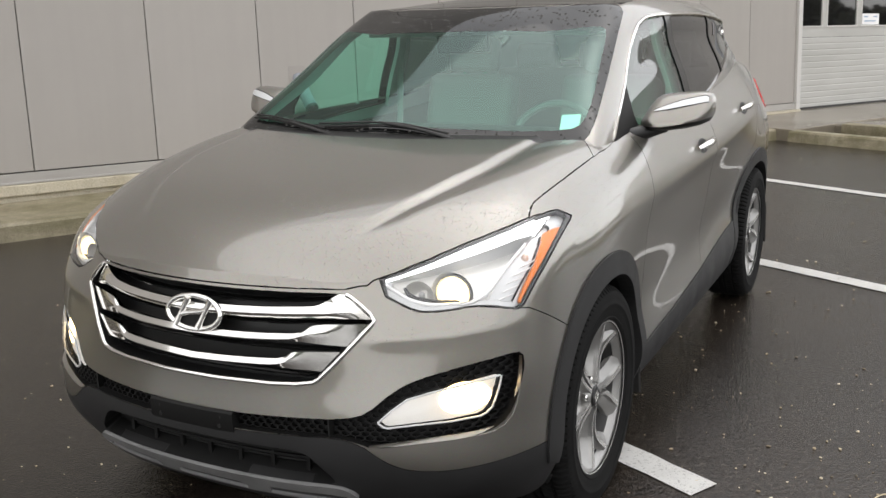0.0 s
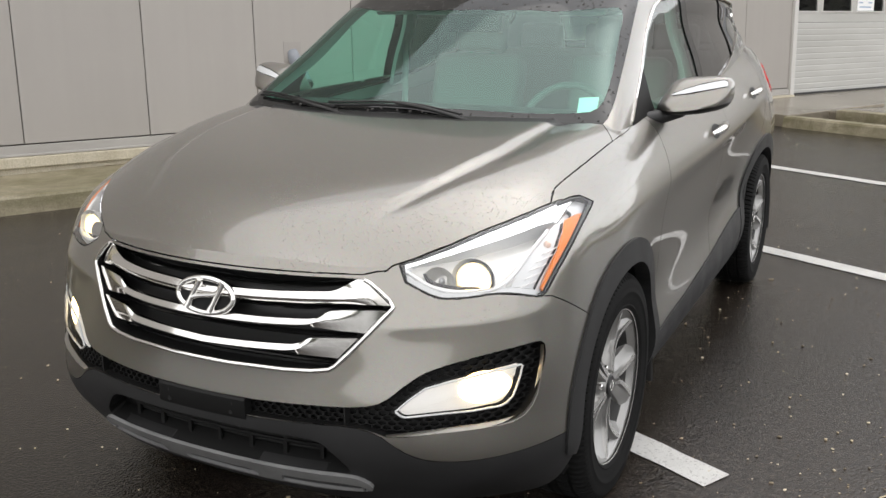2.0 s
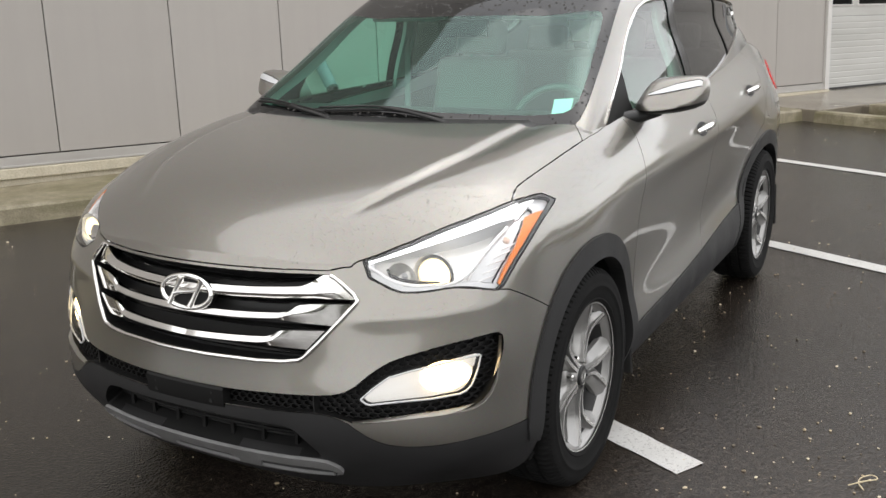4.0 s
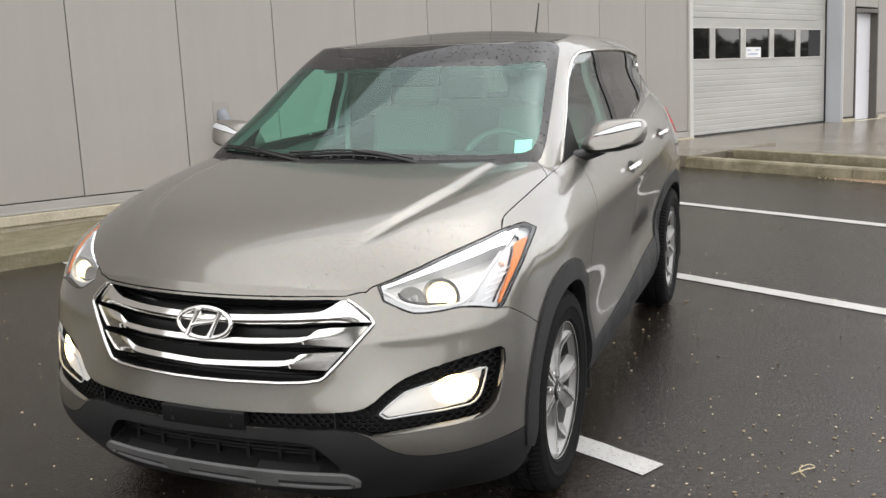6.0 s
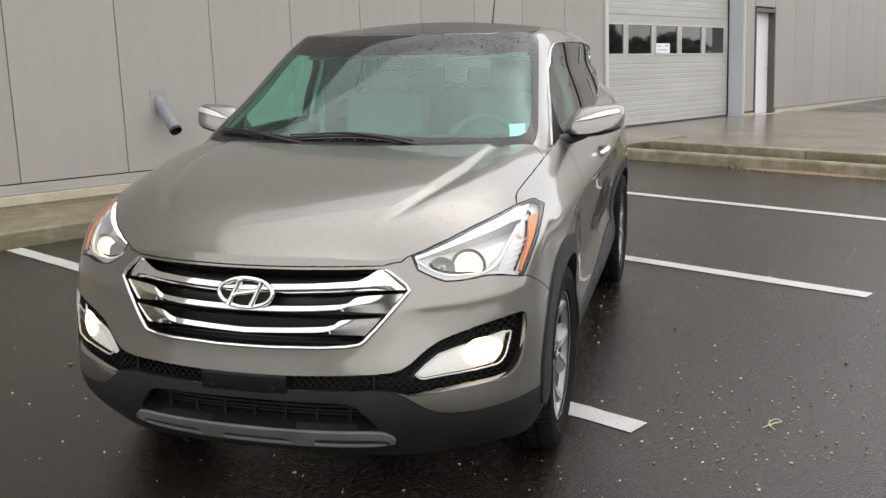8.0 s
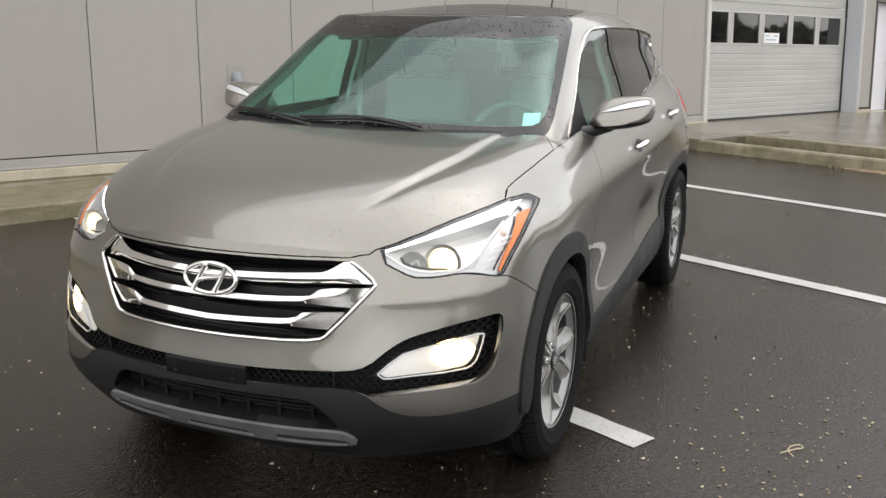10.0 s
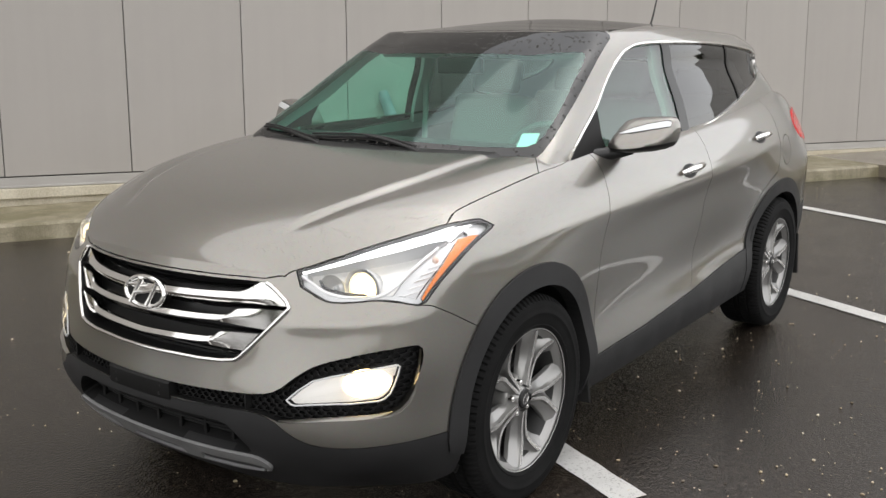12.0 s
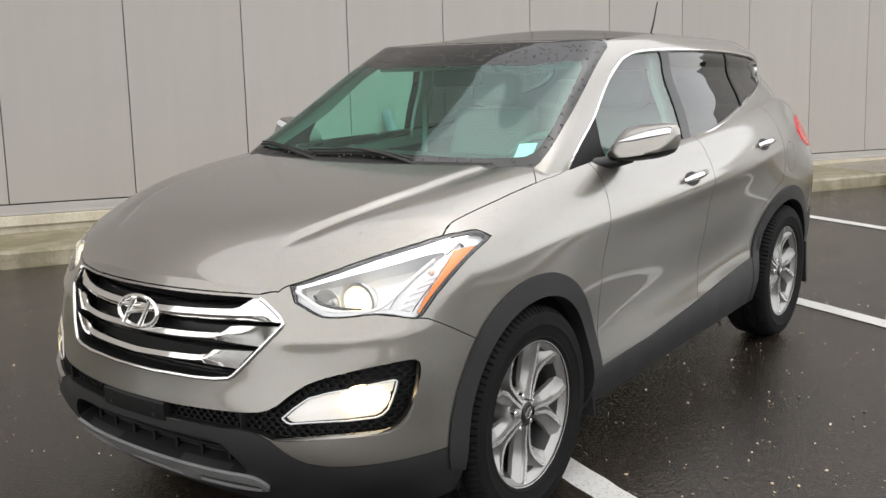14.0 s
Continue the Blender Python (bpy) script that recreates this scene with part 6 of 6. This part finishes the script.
part("bulkhead", box(bmesh.new(), -.54, .54, -.66, .35, .36, .82, 0.05), LINER_BLACK, car)

# ---- inside the cabin ----
part("cabin_floor", box(bmesh.new(), -.74, .74, .35, 3.3, .38, .50, 0.03), DASH, car)
bm = bmesh.new()
rows = []
for i in range(21):
    x = -.70 + 1.4 * i / 20
    hump = 0.045 * math.exp(-((x - .37) / .17) ** 2)
    mid = 0.02 * math.exp(-(x / .15) ** 2)
    rows.append([bm.verts.new((x, y, z)) for y, z in ((.24, 1.06), (.36 + .1 * abs(x), 1.105), (.55, 1.118 + .4 * hump), (.68, 1.118 + hump + mid), (.76, 1.095 + hump), (.80, 1.03 + mid), (.78, .85), (.70, .65))])
for a, b in zip(rows, rows[1:]):
    for k in range(7):
        bm.faces.new((a[k], b[k], b[k + 1], a[k + 1]))
part("dashboard", bm, DASH, car, "dark dashboard", smooth=50)
M = pose(.37, .93, 1.06, 62, 0, 0)
bm = bmesh.new()
tube(bm, [M @ Vector((.185 * math.cos(a), .185 * math.sin(a), 0)) for a in np.linspace(0, 2 * math.pi, 41)], 0.0155, 10, caps=False)
for a in (0.15, math.pi - 0.15, -math.pi / 2):
    tube(bm, [M @ Vector((.05 * math.cos(a), .05 * math.sin(a), -.02)), M @ Vector((.18 * math.cos(a), .18 * math.sin(a), 0))], 0.017, 8)
ball(bm, M @ Vector((0, 0, -.02)), 0.075, (1, .6, .7))
tube(bm, [M @ Vector((0, 0, -.02)), M @ Vector((0, 0, -.25))], 0.035, 10)
part("steering_wheel", bm, WHEEL_GREY, car, "dark steering wheel", smooth=60)


def cushion(bm, c, size, rot=0.0, r=0.05):
    b2 = bmesh.new()
    box(b2, -size[0] / 2, size[0] / 2, -size[1] / 2, size[1] / 2, -size[2] / 2, size[2] / 2)
    bmesh.ops.bevel(b2, geom=b2.edges[:], offset=r, segments=4, profile=0.6, affect="EDGES")
    b2.transform(pose(*c, rot, 0, 0))
    me = bpy.data.meshes.new("tmp")
    b2.to_mesh(me)
    b2.free()
    bm.from_mesh(me)
    bpy.data.meshes.remove(me)
    return bm


for x in (.37, -.37):
    st = empty("front_seat", pose(0, 0, 0), "", "")
    st["label"] = "pale leather front seat"
    st.parent = car
    part("seat_cushion", cushion(bmesh.new(), (x, 1.33, .70), (.50, .52, .16), 6, .06), SEAT, st, smooth=60)
    part("backrest", cushion(bmesh.new(), (x, 1.66, 1.00), (.48, .15, .62), -16, .06), SEAT, st, smooth=60)
    part("headrest", cushion(bmesh.new(), (x, 1.745, 1.40), (.27, .11, .18), -12, .05), SEAT, st, smooth=60)
    bm = bmesh.new()
    for dx in (-.06, .06):
        tube(bm, [(x + dx, 1.735, 1.24), (x + dx, 1.745, 1.36)], 0.007, 8)
    part("headrest_posts", bm, CHROME, st)
st = empty("rear_bench", pose(0, 0, 0), "", "")
st["label"] = "pale leather rear bench"
st.parent = car
part("seat_cushion", cushion(bmesh.new(), (0, 2.28, .72), (1.30, .50, .16), 4, .06), SEAT, st, smooth=60)
part("backrest", cushion(bmesh.new(), (0, 2.58, 1.00), (1.30, .14, .60), -16, .06), SEAT, st, smooth=60)
for x in (-.40, 0, .40):
    part("headrest", cushion(bmesh.new(), (x, 2.67, 1.36), (.25, .10, .15), -12, .04), SEAT, st, smooth=60)
part("rear_view_mirror", cushion(bmesh.new(), (0, .86, 1.475), (.24, .03, .075), 8, .012), BLACK_PLASTIC, car, "black rear-view mirror", smooth=60)
for s in (1, -1):
    part("sun_visor", cushion(bmesh.new(), (s * .33, 1.02, 1.545), (.38, .16, .02), 24, .008), LINER, car, smooth=60)
    belt = [(s * .690, 1.52, 1.44), (s * .70, 1.53, 1.2), (s * .71, 1.52, .9)]
    part("seat_belt", tube(bmesh.new(), belt, 0.016, 6), LINER, car, smooth=60)

# ---- loose stones on the asphalt ----
random.seed(11)
stone = []
for i in range(4150):
    if i < 260:
        x, y = random.gauss(2.4, 1.7), random.gauss(-6.2, 1.5)
    elif i < 380:
        x, y = random.gauss(0.95, 0.42), random.gauss(-7.2, 0.24)
    elif i < 395:
        x, y = random.gauss(1.7, 0.16), random.gauss(-7.25, 0.10)
    elif i < 720:
        x, y = random.gauss(8.86, 0.05), random.gauss(-4.2, 0.55)
    else:
        x, y = random.uniform(-3.0, 8.8), random.uniform(-9.5, -1.4)
    if i >= 1150:
        x, y = random.uniform(-1.5, 6.5), random.uniform(-9.0, -2.5)
    r = random.uniform(0.0016, 0.0046) * (0.5 if i >= 1150 else 1.3) * (1.6 if random.random() < 0.06 else 1.0)
    a = random.uniform(0, 6.3)
    m = Matrix.Translation((x, y, r * 0.5)) @ Matrix.Rotation(a, 4, "Z") @ Matrix.Diagonal((r * random.uniform(0.9, 1.8), r, r * 0.75, 1))
    stone.append(m)
unit = bmesh.new()
bmesh.ops.create_icosphere(unit, subdivisions=1, radius=1.0)
unit.verts.index_update()
uv, uf = [v.co.copy() for v in unit.verts], [[v.index for v in f.verts] for f in unit.faces]
unit.free()
verts, polys = [], []
for m in stone:
    o = len(verts)
    verts += [(m @ v)[:] for v in uv]
    polys += [[o + k for k in f] for f in uf]
me = bpy.data.meshes.new("loose_gravel")
me.from_pydata(verts, [], polys)
me.materials.append(GRAVEL)
ob = new("loose_gravel", me)
ob.matrix_basis = LOT
tagged(ob, "scattered pale grit on the wet asphalt", "gravel", kind="stuff")

# sandy soil washed up along the kerb
random.seed(21)
bm = bmesh.new()
rows = []
for i in range(41):
    y = -3.45 - 1.75 * i / 40
    fat = math.sin(math.pi * i / 40) ** 0.7
    wide = (0.05 + 0.10 * fat) * random.uniform(0.75, 1.2)
    rows.append([bm.verts.new((8.955 - wide * q, y + random.uniform(-.008, .008), 0.001 + 0.020 * fat * (1 - q) ** 1.5 * random.uniform(0.7, 1.3) - 0.003 * (q > 0.9))) for q in (0.0, 0.2, 0.4, 0.6, 0.8, 1.0)])
for a, b in zip(rows, rows[1:]):
    for k in range(5):
        bm.faces.new((a[k], b[k], b[k + 1], a[k + 1]))
ob = new("soil_drift", mesh_of("soil_drift", bm, SOIL, 60))
ob.matrix_basis = LOT
tagged(ob, "reddish sandy soil washed up against the kerb", "soil", kind="stuff")

# a curled dry twig
line = rounded([(1.06, -7.24, .006), (1.08, -7.205, .010), (1.12, -7.185, .008), (1.17, -7.20, .012), (1.165, -7.23, .006), (1.11, -7.215, .014), (1.05, -7.19, .006)], 2, False)
ob = new("twig", mesh_of("twig", tube(bmesh.new(), line, 0.0022, 6), STRAW, 60))
ob.matrix_basis = LOT
tagged(ob, "curled pale dry twig lying on the wet asphalt", "twig")

# ---- far woods across the road, which close the place on the open side ----
random.seed(5)
verts, polys = [], []
for i in range(14000):
    a = radians(random.uniform(-205, 25))
    # near: an unseen stretch, added closer and taller to darken the car doors' reflections
    near = max(0.0, min(1.0, (math.degrees(a) + 75) / 20))
    d = 78 - 16 * near + random.uniform(-5, 9)
    top = 4.2 + 1.5 * math.sin(a * 9) + 0.9 * math.sin(a * 23 + 1) + 0.6 * math.sin(a * 61)
    top *= (0.6 + 0.5 * near)
    z = top * random.random() ** 0.75
    c = Vector((d * math.cos(a), d * math.sin(a), z - 1.0))
    w = random.uniform(0.3, 0.8)
    q = Matrix.Rotation(random.uniform(0, 6.3), 3, "Z") @ Matrix.Rotation(random.uniform(0, 3.1), 3, "X")
    o = len(verts)
    verts += [(c + q @ Vector(p) * w)[:] for p in ((-1, -.5, 0), (.2, -.9, .3), (1, .1, 0), (.3, .9, -.2), (-.6, .7, .2), (0, 0, .6))]
    polys += [(o, o + 1, o + 5), (o + 1, o + 2, o + 5), (o + 2, o + 3, o + 5), (o + 3, o + 4, o + 5), (o + 4, o, o + 5)]
for i in range(900):
    # the closed mass of the woods behind the outer leaves
    a0, a1 = (radians(-205 + 230 * k / 900) for k in (i, i + 1))
    o = len(verts)
    for a in (a0, a1):
        near = max(0.0, min(1.0, (math.degrees(a) + 75) / 20))
        d, top = 86 - 16 * near, (4.0 + 1.5 * math.sin(a * 9) + 0.9 * math.sin(a * 23 + 1) + 0.6 * math.sin(a * 61)) * (0.6 + 0.5 * near) - 1.0
        verts += [(d * math.cos(a), d * math.sin(a), -4.0), (d * math.cos(a), d * math.sin(a), top)]
    polys.append((o, o + 1, o + 3, o + 2))
me = bpy.data.meshes.new("far_woods")
me.from_pydata(verts, [], polys)
me.materials.append(FOLIAGE)
ob = new("far_woods", me)
ob.matrix_basis = B
tagged(ob, "far dark green woods beyond the open lot, one stretch added for reflections", "woods", kind="stuff")
